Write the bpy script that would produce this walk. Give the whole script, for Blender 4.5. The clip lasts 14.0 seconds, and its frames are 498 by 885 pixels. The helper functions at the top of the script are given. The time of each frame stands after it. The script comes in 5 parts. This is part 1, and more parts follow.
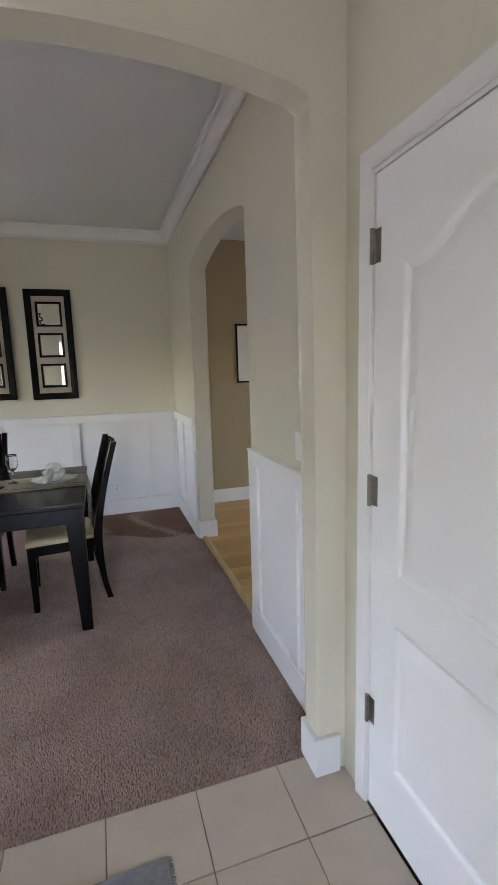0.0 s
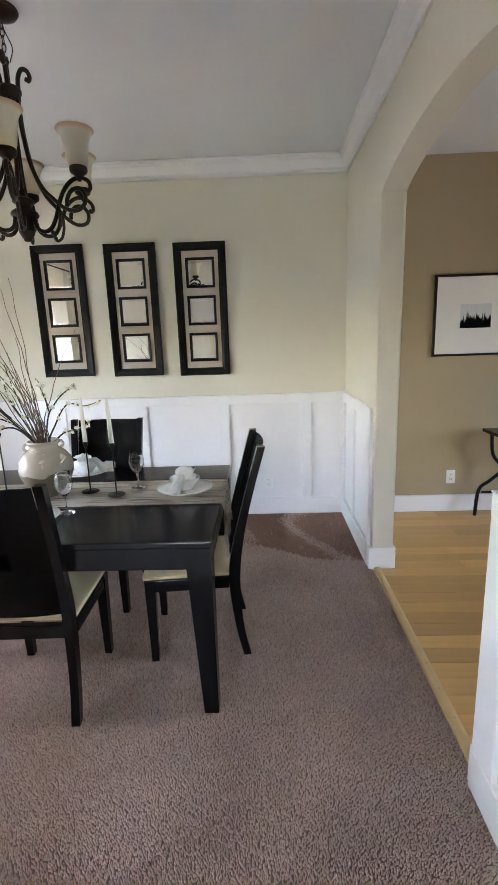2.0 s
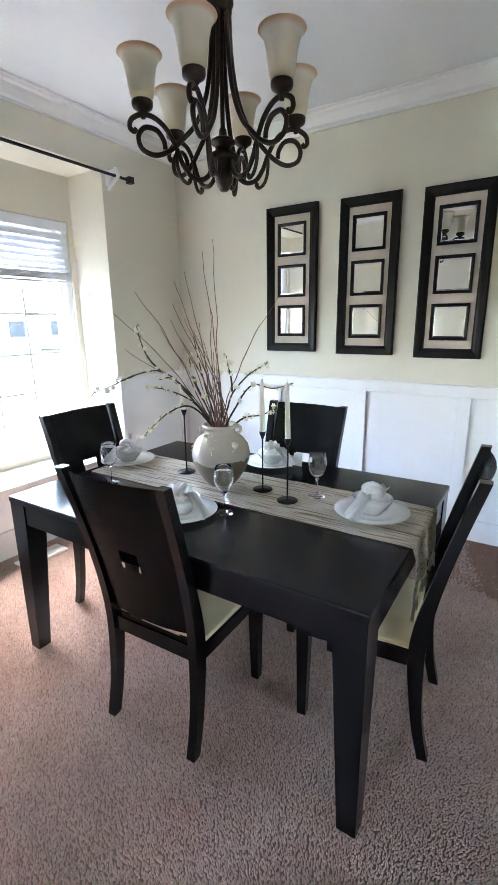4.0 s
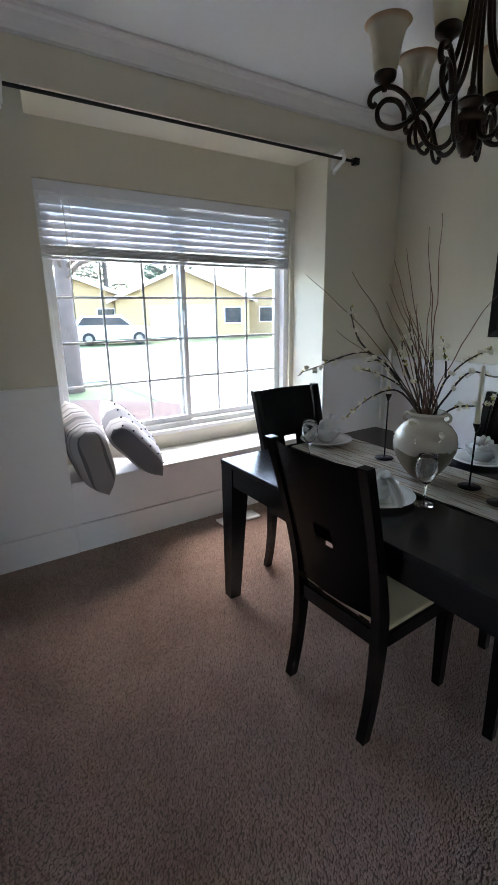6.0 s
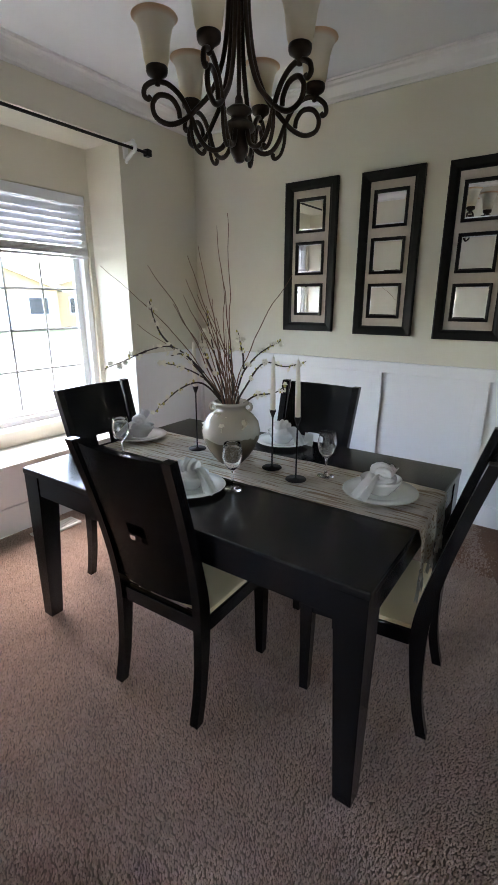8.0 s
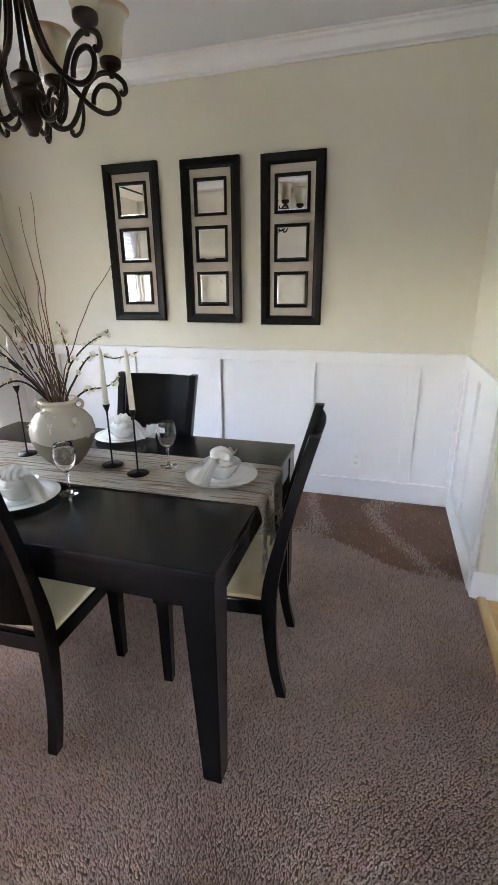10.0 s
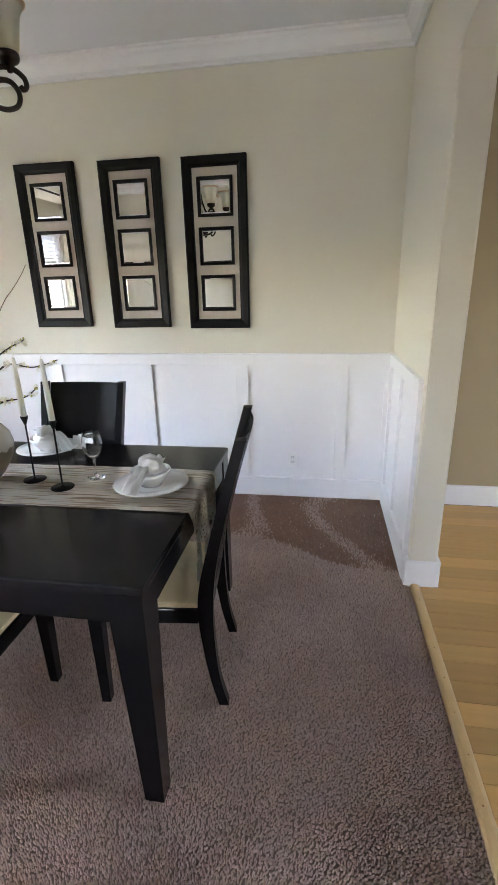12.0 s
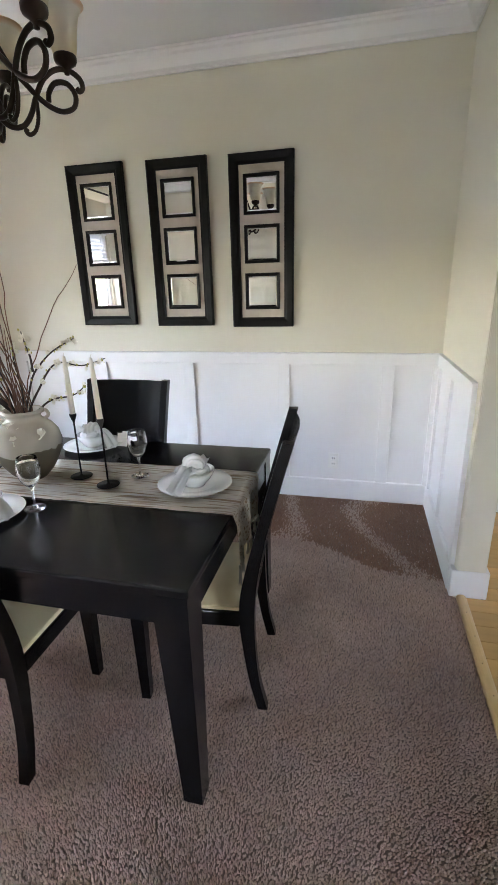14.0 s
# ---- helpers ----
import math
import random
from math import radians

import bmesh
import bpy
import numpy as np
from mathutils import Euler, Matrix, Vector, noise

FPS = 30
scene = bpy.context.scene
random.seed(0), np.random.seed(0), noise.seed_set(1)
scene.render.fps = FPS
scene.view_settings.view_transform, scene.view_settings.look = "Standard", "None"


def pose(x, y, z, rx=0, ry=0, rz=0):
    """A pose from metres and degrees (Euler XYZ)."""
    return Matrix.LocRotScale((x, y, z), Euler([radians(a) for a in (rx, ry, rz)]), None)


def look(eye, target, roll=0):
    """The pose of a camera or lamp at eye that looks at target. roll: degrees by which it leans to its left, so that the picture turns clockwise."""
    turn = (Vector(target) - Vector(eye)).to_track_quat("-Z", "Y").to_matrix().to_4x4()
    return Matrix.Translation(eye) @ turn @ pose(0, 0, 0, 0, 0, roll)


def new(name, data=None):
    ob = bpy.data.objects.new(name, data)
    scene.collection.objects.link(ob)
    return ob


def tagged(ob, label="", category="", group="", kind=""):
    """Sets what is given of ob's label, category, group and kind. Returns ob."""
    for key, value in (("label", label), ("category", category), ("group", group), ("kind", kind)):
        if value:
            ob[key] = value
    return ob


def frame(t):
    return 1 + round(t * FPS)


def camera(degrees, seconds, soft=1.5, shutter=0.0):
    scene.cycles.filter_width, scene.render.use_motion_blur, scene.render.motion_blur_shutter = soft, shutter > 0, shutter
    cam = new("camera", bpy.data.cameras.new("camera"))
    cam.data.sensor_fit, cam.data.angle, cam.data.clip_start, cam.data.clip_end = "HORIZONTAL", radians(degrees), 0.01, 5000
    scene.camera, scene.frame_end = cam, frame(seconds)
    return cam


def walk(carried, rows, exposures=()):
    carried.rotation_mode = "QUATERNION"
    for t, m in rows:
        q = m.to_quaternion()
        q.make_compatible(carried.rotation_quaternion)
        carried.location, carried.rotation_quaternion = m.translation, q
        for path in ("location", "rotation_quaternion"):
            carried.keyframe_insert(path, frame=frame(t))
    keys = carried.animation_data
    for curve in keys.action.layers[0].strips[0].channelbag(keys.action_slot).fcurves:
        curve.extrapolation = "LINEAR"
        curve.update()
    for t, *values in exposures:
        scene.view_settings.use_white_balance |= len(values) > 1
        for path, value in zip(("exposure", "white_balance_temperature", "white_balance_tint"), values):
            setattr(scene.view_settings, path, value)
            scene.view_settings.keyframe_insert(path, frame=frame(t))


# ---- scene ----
cam = camera(57.0, 14.0)
PATH = [
    (0, (0.069, 0.051, 1.427), (0.673, 1.931, 1.114), -1.7),
    (0.5, (0.051, 0.289, 1.482), (0.504, 2.202, 1.113), 0.1),
    (1, (0.075, 0.507, 1.472), (0.309, 2.452, 1.073), -0.2),
    (1.5, (0.16, 0.797, 1.488), (0.159, 2.753, 1.072), -1.7),
    (2, (0.149, 1.063, 1.45), (0.078, 3.016, 1.024), -1.9),
    (2.5, (0.163, 1.274, 1.466), (0.028, 3.216, 1.01), -1.7),
    (3, (0.241, 1.473, 1.45), (-0.325, 3.336, 0.992), -1.1),
    (3.5, (0.225, 1.582, 1.439), (-0.537, 3.365, 0.947), -0.7),
    (4, (0.226, 1.641, 1.444), (-0.823, 3.266, 0.934), -0.7),
    (6.5, (0.2, 1.587, 1.419), (-1.426, 2.611, 0.864), -0.8),
    (7, (0.22, 1.612, 1.448), (-1.284, 2.798, 0.872), -0.8),
    (7.5, (0.237, 1.647, 1.412), (-1.076, 3.046, 0.847), -0.4),
    (8, (0.251, 1.653, 1.428), (-0.846, 3.22, 0.842), 0.1),
    (8.5, (0.266, 1.662, 1.428), (-0.667, 3.326, 0.829), -0.4),
    (9, (0.277, 1.677, 1.421), (-0.518, 3.406, 0.805), -0.7),
    (11.5, (0.355, 1.715, 1.421), (0.035, 3.591, 0.805), -0.9),
    (12, (0.36, 1.725, 1.417), (0.053, 3.603, 0.8), -1.3),
    (12.5, (0.361, 1.734, 1.416), (0.047, 3.611, 0.801), -1.6),
    (13, (0.349, 1.739, 1.409), (0.007, 3.607, 0.782), -1.5),
    (13.5, (0.337, 1.746, 1.413), (-0.035, 3.604, 0.773), -1.2),
    (14, (0.32, 1.747, 1.426), (-0.136, 3.591, 0.801), -1.4),
]
EXPOSURES = [(0.0, 4.85, 7150, 18), (1.0, 5.35, 7050, 17), (2.5, 5.7, 7000, 17), (3.4, 5.85, 6650, 15), (4.2, 5.9, 6350, 13), (6.3, 4.05, 6550, 12), (7.0, 4.3, 6550, 13), (8.0, 4.95, 6800, 15), (9.0, 5.4, 7050, 17), (11.3, 5.65, 7050, 18), (14.0, 5.65, 7000, 17)]
walk(cam, [(t, look(eye, target, roll)) for t, eye, target, roll in PATH], EXPOSURES)

# ---- world, sun, large lights ----
SUN_ELEV, SUN_TURN = radians(60), radians(288)
world = bpy.data.worlds.new("sky")
scene.world = world
world.use_nodes = True
wt = world.node_tree
sky = wt.nodes.new("ShaderNodeTexSky")
sky.sky_type, sky.sun_disc = "NISHITA", False
sky.dust_density = 1.6
sky.sun_elevation, sky.sun_rotation = SUN_ELEV, SUN_TURN
wt.links.new(sky.outputs["Color"], wt.nodes["Background"].inputs["Color"])
wt.nodes["Background"].inputs["Strength"].default_value = 0.15

sun_data = bpy.data.lights.new("sun", "SUN")
sun_data.energy, sun_data.angle, sun_data.color = 0.5, radians(40), (1.0, 0.98, 0.95)
sun = new("sun", sun_data)
sun_dir = Vector((math.sin(SUN_TURN) * math.cos(SUN_ELEV), math.cos(SUN_TURN) * math.cos(SUN_ELEV), math.sin(SUN_ELEV)))
sun.matrix_world = look(sun_dir * 30, (0, 0, 0))


# daylight that enters by the patio door beyond the hall, and front-door fill
for nm, eye, target, w, h, power in (
        ("patio_daylight", (4.12, 2.95, 1.15), (1.2, 2.95, 0.1), 0.66, 1.9, 0.17),
        # fill lamp added in the unseen front door's opening
        ("entry_fill", (-0.65, -1.40, 1.2), (-0.5, 1.2, 0.0), 0.66, 1.8, 0.22)):
    lamp = bpy.data.lights.new(nm, "AREA")
    lamp.shape, lamp.size, lamp.size_y, lamp.energy, lamp.color = "RECTANGLE", w, h, power, (1.0, 0.95, 0.87)
    ob = new(nm, lamp)
    ob.matrix_world = look(eye, target)

# ---- materials ----
def surf(name, base, rough=0.5, metal=0.0, var=0.06, scale=3.0, bump=0.0, bump_scale=150.0, rough_var=0.06, coat=0.0, sheen=0.0, spec=0.5, detail=4.0, warp=0.0):
    m = bpy.data.materials.new(name)
    m.use_nodes = True
    nt = m.node_tree
    p = nt.nodes["Principled BSDF"]
    tc = nt.nodes.new("ShaderNodeTexCoord")
    big = nt.nodes.new("ShaderNodeTexNoise")
    big.inputs["Scale"].default_value, big.inputs["Detail"].default_value = scale, detail
    big.inputs["Distortion"].default_value = warp
    nt.links.new(tc.outputs["Object"], big.inputs["Vector"])
    fine = nt.nodes.new("ShaderNodeTexNoise")
    fine.inputs["Scale"].default_value, fine.inputs["Detail"].default_value = bump_scale, 3.0
    nt.links.new(tc.outputs["Object"], fine.inputs["Vector"])
    mix = nt.nodes.new("ShaderNodeMix")
    mix.data_type = "RGBA"
    mix.inputs["A"].default_value = (*[c * (1 - var) for c in base], 1)
    mix.inputs["B"].default_value = (*[min(c * (1 + var), 1) for c in base], 1)
    nt.links.new(big.outputs["Fac"], mix.inputs["Factor"])
    nt.links.new(mix.outputs["Result"], p.inputs["Base Color"])
    rr = nt.nodes.new("ShaderNodeMapRange")
    rr.inputs["To Min"].default_value, rr.inputs["To Max"].default_value = max(rough - rough_var, 0.02), min(rough + rough_var, 1)
    nt.links.new(fine.outputs["Fac"], rr.inputs["Value"])
    nt.links.new(rr.outputs["Result"], p.inputs["Roughness"])
    p.inputs["Metallic"].default_value = metal
    p.inputs["Coat Weight"].default_value = coat
    p.inputs["Sheen Weight"].default_value = sheen
    p.inputs["Specular IOR Level"].default_value = spec
    if bump:
        b = nt.nodes.new("ShaderNodeBump")
        b.inputs["Strength"].default_value, b.inputs["Distance"].default_value = bump, 0.002
        nt.links.new(fine.outputs["Fac"], b.inputs["Height"])
        nt.links.new(b.outputs["Normal"], p.inputs["Normal"])
    return m


def vary(m, amount):
    """Lets each piece of a material differ a little in value."""
    nt = m.node_tree
    p = nt.nodes["Principled BSDF"]
    source = p.inputs["Base Color"].links[0].from_socket
    info = nt.nodes.new("ShaderNodeObjectInfo")
    rng = nt.nodes.new("ShaderNodeMapRange")
    rng.inputs["To Min"].default_value, rng.inputs["To Max"].default_value = 1 - amount, 1 + amount
    nt.links.new(info.outputs["Random"], rng.inputs["Value"])
    hsv = nt.nodes.new("ShaderNodeHueSaturation")
    nt.links.new(rng.outputs["Result"], hsv.inputs["Value"])
    nt.links.new(source, hsv.inputs["Color"])
    nt.links.new(hsv.outputs["Color"], p.inputs["Base Color"])
    return m


M_WALL = surf("cream_wall_paint", (0.655, 0.615, 0.505), 0.7, var=0.03, scale=1.5, bump=0.25, bump_scale=160)
M_HALLWALL = surf("tan_wall_paint", (0.37, 0.29, 0.172), 0.7, var=0.03, scale=1.5, bump=0.25, bump_scale=160)
M_TRIM = surf("white_trim_paint", (0.76, 0.745, 0.735), 0.38, var=0.02, scale=2.0, bump=0.08, bump_scale=60)
M_CEIL = surf("ceiling_paint", (0.70, 0.71, 0.715), 0.8, var=0.02, scale=1.2, bump=0.3, bump_scale=120)
M_DOOR = surf("white_door_paint", (0.82, 0.82, 0.82), 0.32, var=0.02, scale=2.0, bump=0.12, bump_scale=90)
M_ESPRESSO = surf("espresso_wood", (0.0055, 0.0054, 0.0066), 0.22, var=0.15, scale=6, bump=0.02, bump_scale=90, rough_var=0.05, spec=0.36)
M_SEAT = surf("cream_leather", (0.80, 0.66, 0.42), 0.5, var=0.05, scale=9, bump=0.15, bump_scale=220)
M_TILE = vary(surf("beige_tile", (0.47, 0.39, 0.30), 0.35, var=0.12, scale=7, bump=0.1, bump_scale=30), 0.05)
M_GROUT = surf("dark_grout", (0.16, 0.145, 0.13), 0.9, var=0.15, scale=30, bump=0.3, bump_scale=200)
M_IRON = surf("black_metal", (0.012, 0.011, 0.011), 0.4, metal=0.6, var=0.2, scale=20)
M_BRONZE = surf("bronze_metal", (0.035, 0.024, 0.018), 0.42, metal=0.75, var=0.4, scale=35, bump=0.1, bump_scale=120)
M_HINGE = surf("aged_nickel", (0.28, 0.26, 0.23), 0.38, metal=0.9, var=0.3, scale=60)
M_PLATE = surf("white_plastic", (0.78, 0.77, 0.73), 0.4, var=0.02)


def carpet_mat(name, base):
    m = surf(name, base, 0.95, var=0.16, scale=2.2, bump=0.6, bump_scale=130, sheen=0.25, spec=0.1, warp=0.6)
    return m


M_CARPET = carpet_mat("taupe_carpet", (0.22, 0.168, 0.142))

# ---- mesh helpers ----
def link_mesh(name, bm, material, parent=None, smooth=False):
    me = bpy.data.meshes.new(name)
    bmesh.ops.recalc_face_normals(bm, faces=bm.faces)
    bm.to_mesh(me)
    bm.free()
    if smooth:
        for poly in me.polygons:
            poly.use_smooth = True
    me.materials.append(material)
    ob = new(name, me)
    if parent:
        ob.parent = parent
    return ob


def part(name, bm, material, parent, label="", smooth=False):
    ob = link_mesh(name, bm, material, parent, smooth)
    return tagged(ob, label) if label else ob


def thing(name, m, label, category, group="", kind=""):
    ob = new(name)
    ob.empty_display_size = 0.1
    ob.matrix_basis = m
    return tagged(ob, label, category, group, kind)


def structure(name, bm, material, label="", category=""):
    return tagged(link_mesh(name, bm, material), label, category, kind="structure")


def box(bm, x0, x1, y0, y1, z0, z1, bevel=0.0, segments=2):
    made = bmesh.ops.create_cube(bm, size=1)["verts"]
    for v in made:
        v.co = Vector((x0 + (v.co.x + 0.5) * (x1 - x0), y0 + (v.co.y + 0.5) * (y1 - y0), z0 + (v.co.z + 0.5) * (z1 - z0)))
    if bevel:
        edges = list({e for v in made for e in v.link_edges})
        bmesh.ops.bevel(bm, geom=edges, offset=bevel, segments=segments, profile=0.5, affect="EDGES")
    return bm


def boxed(*args, **kw):
    return box(bmesh.new(), *args, **kw)


def prism(points, axis, a, b):
    """A flat outline in the two other axes, pulled from a to b along axis."""
    bm = bmesh.new()

    def at(p, w):
        return {"x": (w, p[0], p[1]), "y": (p[0], w, p[1]), "z": (p[0], p[1], w)}[axis]

    lo, hi = [bm.verts.new(at(p, a)) for p in points], [bm.verts.new(at(p, b)) for p in points]
    n = len(points)
    caps = [bm.faces.new(lo), bm.faces.new(hi)]
    bm.normal_update()
    for k in range(n):
        bm.faces.new((lo[k], lo[(k + 1) % n], hi[(k + 1) % n], hi[k]))
    bmesh.ops.triangulate(bm, faces=caps, ngon_method="EAR_CLIP")
    return bm


def rounded(points, axis, a, b, near, radius=0.014):
    """A prism whose cap edges are rounded over where near() holds at both ends."""
    bm = bmesh.new()

    def at(p, w):
        return (w, p[0], p[1]) if axis == "x" else (p[0], w, p[1])

    lo, hi = [bm.verts.new(at(p, a)) for p in points], [bm.verts.new(at(p, b)) for p in points]
    n = len(points)
    bm.faces.new(lo)
    bm.faces.new(hi)
    edges = []
    for k in range(n):
        bm.faces.new((lo[k], lo[(k + 1) % n], hi[(k + 1) % n], hi[k]))
        if near(points[k]) and near(points[(k + 1) % n]):
            edges += [bm.edges.get((lo[k], lo[(k + 1) % n])), bm.edges.get((hi[k], hi[(k + 1) % n]))]
    bmesh.ops.bevel(bm, geom=edges, offset=radius, segments=4, profile=0.5, affect="EDGES")
    return bm


def lathe(bm, profile, turns=32, centre=(0, 0), wobble=None):
    rings = []
    for r, z in profile:
        if r < 1e-5:
            rings.append([bm.verts.new((centre[0], centre[1], z))])
        else:
            rings.append([bm.verts.new((centre[0] + r * math.cos(6.283185 * k / turns), centre[1] + r * math.sin(6.283185 * k / turns), z)) for k in range(turns)])
    for lower, upper in zip(rings, rings[1:]):
        for k in range(turns):
            a, b = lower[k % len(lower)], lower[(k + 1) % len(lower)]
            c, d = upper[(k + 1) % len(upper)], upper[k % len(upper)]
            corners = []
            for v in (a, b, c, d):
                if v not in corners:
                    corners.append(v)
            if len(corners) > 2:
                bm.faces.new(corners)
    return bm


def tube(bm, points, radii, sides=8, flat=1.0):
    """A round rod along points, with a radius at each."""
    pts = [Vector(p) for p in points]
    up = Vector((0.13, 0.31, 0.94)).normalized()
    rings = []
    for k, p in enumerate(pts):
        along = (pts[min(k + 1, len(pts) - 1)] - pts[max(k - 1, 0)]).normalized()
        side = along.cross(up)
        if side.length < 1e-3:
            side = along.cross(Vector((1, 0, 0)))
        side.normalize()
        up = side.cross(along).normalized()
        r = radii[k] if isinstance(radii, (list, tuple)) else radii
        rings.append([bm.verts.new(p + (side * math.cos(6.283185 * j / sides) + up * math.sin(6.283185 * j / sides) * flat) * r) for j in range(sides)])
    for a, b in zip(rings, rings[1:]):
        for j in range(sides):
            bm.faces.new((a[j], a[(j + 1) % sides], b[(j + 1) % sides], b[j]))
    bm.faces.new(rings[0][::-1])
    bm.faces.new(rings[-1])
    return bm


def smooth_line(points, steps=6):
    """Catmull-Rom through points."""
    pts = [Vector(p) for p in points]
    ext = [2 * pts[0] - pts[1]] + pts + [2 * pts[-1] - pts[-2]]
    out = []
    for k in range(1, len(ext) - 2):
        p0, p1, p2, p3 = ext[k - 1:k + 3]
        for s in range(steps):
            t = s / steps
            out.append(0.5 * ((2 * p1) + (p2 - p0) * t + (2 * p0 - 5 * p1 + 4 * p2 - p3) * t * t + (3 * p1 - p0 - 3 * p2 + p3) * t ** 3))
    return out + [pts[-1]]


def sections(bm, rows):
    """A bar through rectangular sections (x0, x1, y0, y1, z), from below upwards."""
    rings = [[bm.verts.new(c) for c in ((x0, y0, z), (x1, y0, z), (x1, y1, z), (x0, y1, z))] for x0, x1, y0, y1, z in rows]
    for a, b in zip(rings, rings[1:]):
        for j in range(4):
            bm.faces.new((a[j], a[(j + 1) % 4], b[(j + 1) % 4], b[j]))
    bm.faces.new(rings[0][::-1])
    bm.faces.new(rings[-1])
    return bm


def soften(bm, offset, segments=2):
    edges = [e for e in bm.edges if len(e.link_faces) == 2 and e.calc_face_angle(0) > 0.6]
    bmesh.ops.bevel(bm, geom=edges, offset=offset, segments=segments, profile=0.5, affect="EDGES")
    return bm


def arc(a, b, spring, rise, n=24):
    """Points of a flat arch from a to b."""
    half, mid = (b - a) / 2, (a + b) / 2
    R = (half * half + rise * rise) / (2 * rise)
    return [(a + (b - a) * k / n, spring - (R - rise) + math.sqrt(R * R - (a + (b - a) * k / n - mid) ** 2)) for k in range(n + 1)]


# ---- the plan ----
XL, XR, YN, YF, ZC = -2.52, 0.812, 1.452, 4.83, 2.775      # dining room: west, east, south, north, ceiling
YA = 1.345                                               # entry side of the arched wall
A2, B2 = 2.325, 3.80                                     # arch into the hall
XH = 0.945                                               # hall side of the east wall
A1, B1 = -0.50, 0.706                                    # arch from the entry
BAY0, BAY1, BAYZ, BAYX = 2.10, 4.06, 2.472, -2.88       # window bay

# east wall, with the arch to the hall and the closet door's opening
outline = [(-1.5, -0.15), (0.37, -0.15), (0.37, 1.945), (1.205, 1.945), (1.205, -0.15), (A2, -0.15)] + arc(A2, B2, 2.225, 0.10) + [(B2, -0.15), (4.95, -0.15), (4.95, ZC), (-1.5, ZC)]
structure("wall_east", rounded(outline, "x", XR, XH, lambda p: A2 - 0.01 < p[0] < B2 + 0.01), M_WALL, "cream painted wall with an arched opening to the hall", "wall")
structure("wall_north", prism([(XL - 0.6, -0.15), (XR, -0.15), (XR, ZC), (XL - 0.6, ZC)], "y", YF, 4.95), M_WALL, "cream painted wall above white wainscoting", "wall")
# arched wall between entry and dining room
outline = [(XL, -0.15), (A1, -0.15)] + arc(A1, B1, 2.19, 0.075) + [(B1, -0.15), (XR, -0.15), (XR, ZC), (XL, ZC)]
structure("wall_south", rounded(outline, "y", YA, YN, lambda p: A1 - 0.01 < p[0] < B1 + 0.01), M_WALL, "cream painted wall with a wide arched opening", "wall")
# window wall with the deep bay
outline = [(YA, -0.15), (BAY0, -0.15), (BAY0, BAYZ), (BAY1, BAYZ), (BAY1, -0.15), (YF, -0.15), (YF, ZC), (YA, ZC)]
structure("wall_west", prism(outline, "x", BAYX - 0.15, XL), M_WALL, "cream painted wall with a deep window alcove", "wall")
WY0, WY1, WZ0, WZ1 = 2.15, 4.02, 0.585, 2.165
for name, y0, y1, z0, z1 in (("wall_bay_head", BAY0, BAY1, WZ1, BAYZ), ("wall_bay_foot", BAY0, BAY1, -0.15, WZ0), ("wall_bay_side", BAY0, WY0, WZ0, WZ1), ("wall_bay_side", WY1, BAY1, WZ0, WZ1)):
    structure(name, boxed(BAYX - 0.15, BAYX, y0, y1, z0, z1), M_WALL, "cream painted wall round the window", "wall")
structure("ceiling", boxed(XL - 0.6, XR + 0.02, YA, 4.95, ZC, ZC + 0.12), M_CEIL, "white painted ceiling", "ceiling")
structure("floor", boxed(XL, 0.828, 1.43, YF, -0.15, -0.012), M_CARPET, "taupe cut-pile carpet with vacuum marks", "carpet")

# entry
structure("floor_entry", boxed(-1.6, XR, -1.5, 1.43, -0.15, -0.006), M_GROUT, "grout bed under beige ceramic floor tiles", "tile floor")
structure("ceiling_entry", boxed(-1.6, XH, -1.5, YA, ZC, ZC + 0.12), M_CEIL, "white painted ceiling", "ceiling")
structure("wall_entry_west", boxed(-1.72, -1.6, -1.5, YA, -0.15, ZC), M_WALL, "cream painted wall", "wall")
outline = [(-1.6, -0.15), (-1.0, -0.15), (-1.0, 2.05), (-0.3, 2.05), (-0.3, -0.15), (XH, -0.15), (XH, ZC), (-1.6, ZC)]
structure("wall_entry_south", prism(outline, "y", -1.62, -1.5), M_WALL, "cream painted wall", "wall")

# hall
HALL_Y = 4.80
structure("wall_hall_north", boxed(XH, 4.3, HALL_Y, 4.95, -0.15, 2.74), M_HALLWALL, "tan painted hall wall", "wall")
outline = [(0.3, -0.15), (2.6, -0.15), (2.6, 2.1), (3.3, 2.1), (3.3, -0.15), (HALL_Y, -0.15), (HALL_Y, 2.74), (0.3, 2.74)]
structure("wall_hall_east", prism(outline, "x", 4.2, 4.32), M_HALLWALL, "tan painted wall with a glazed door opening", "wall")
structure("wall_hall_south", boxed(XH, 4.3, 0.18, 0.3, -0.15, 2.74), M_HALLWALL, "tan painted wall", "wall")
structure("ceiling_hall", boxed(XH, 4.3, 0.2, 4.95, 2.74, 2.86), M_CEIL, "white hall ceiling", "ceiling")
M_SUBFLOOR = surf("dark_joint", (0.10, 0.055, 0.025), 0.8)
structure("floor_hall", boxed(0.86, 4.3, 0.2, HALL_Y, -0.15, -0.004), M_SUBFLOOR, "joints under honey oak floor boards", "wood floor")

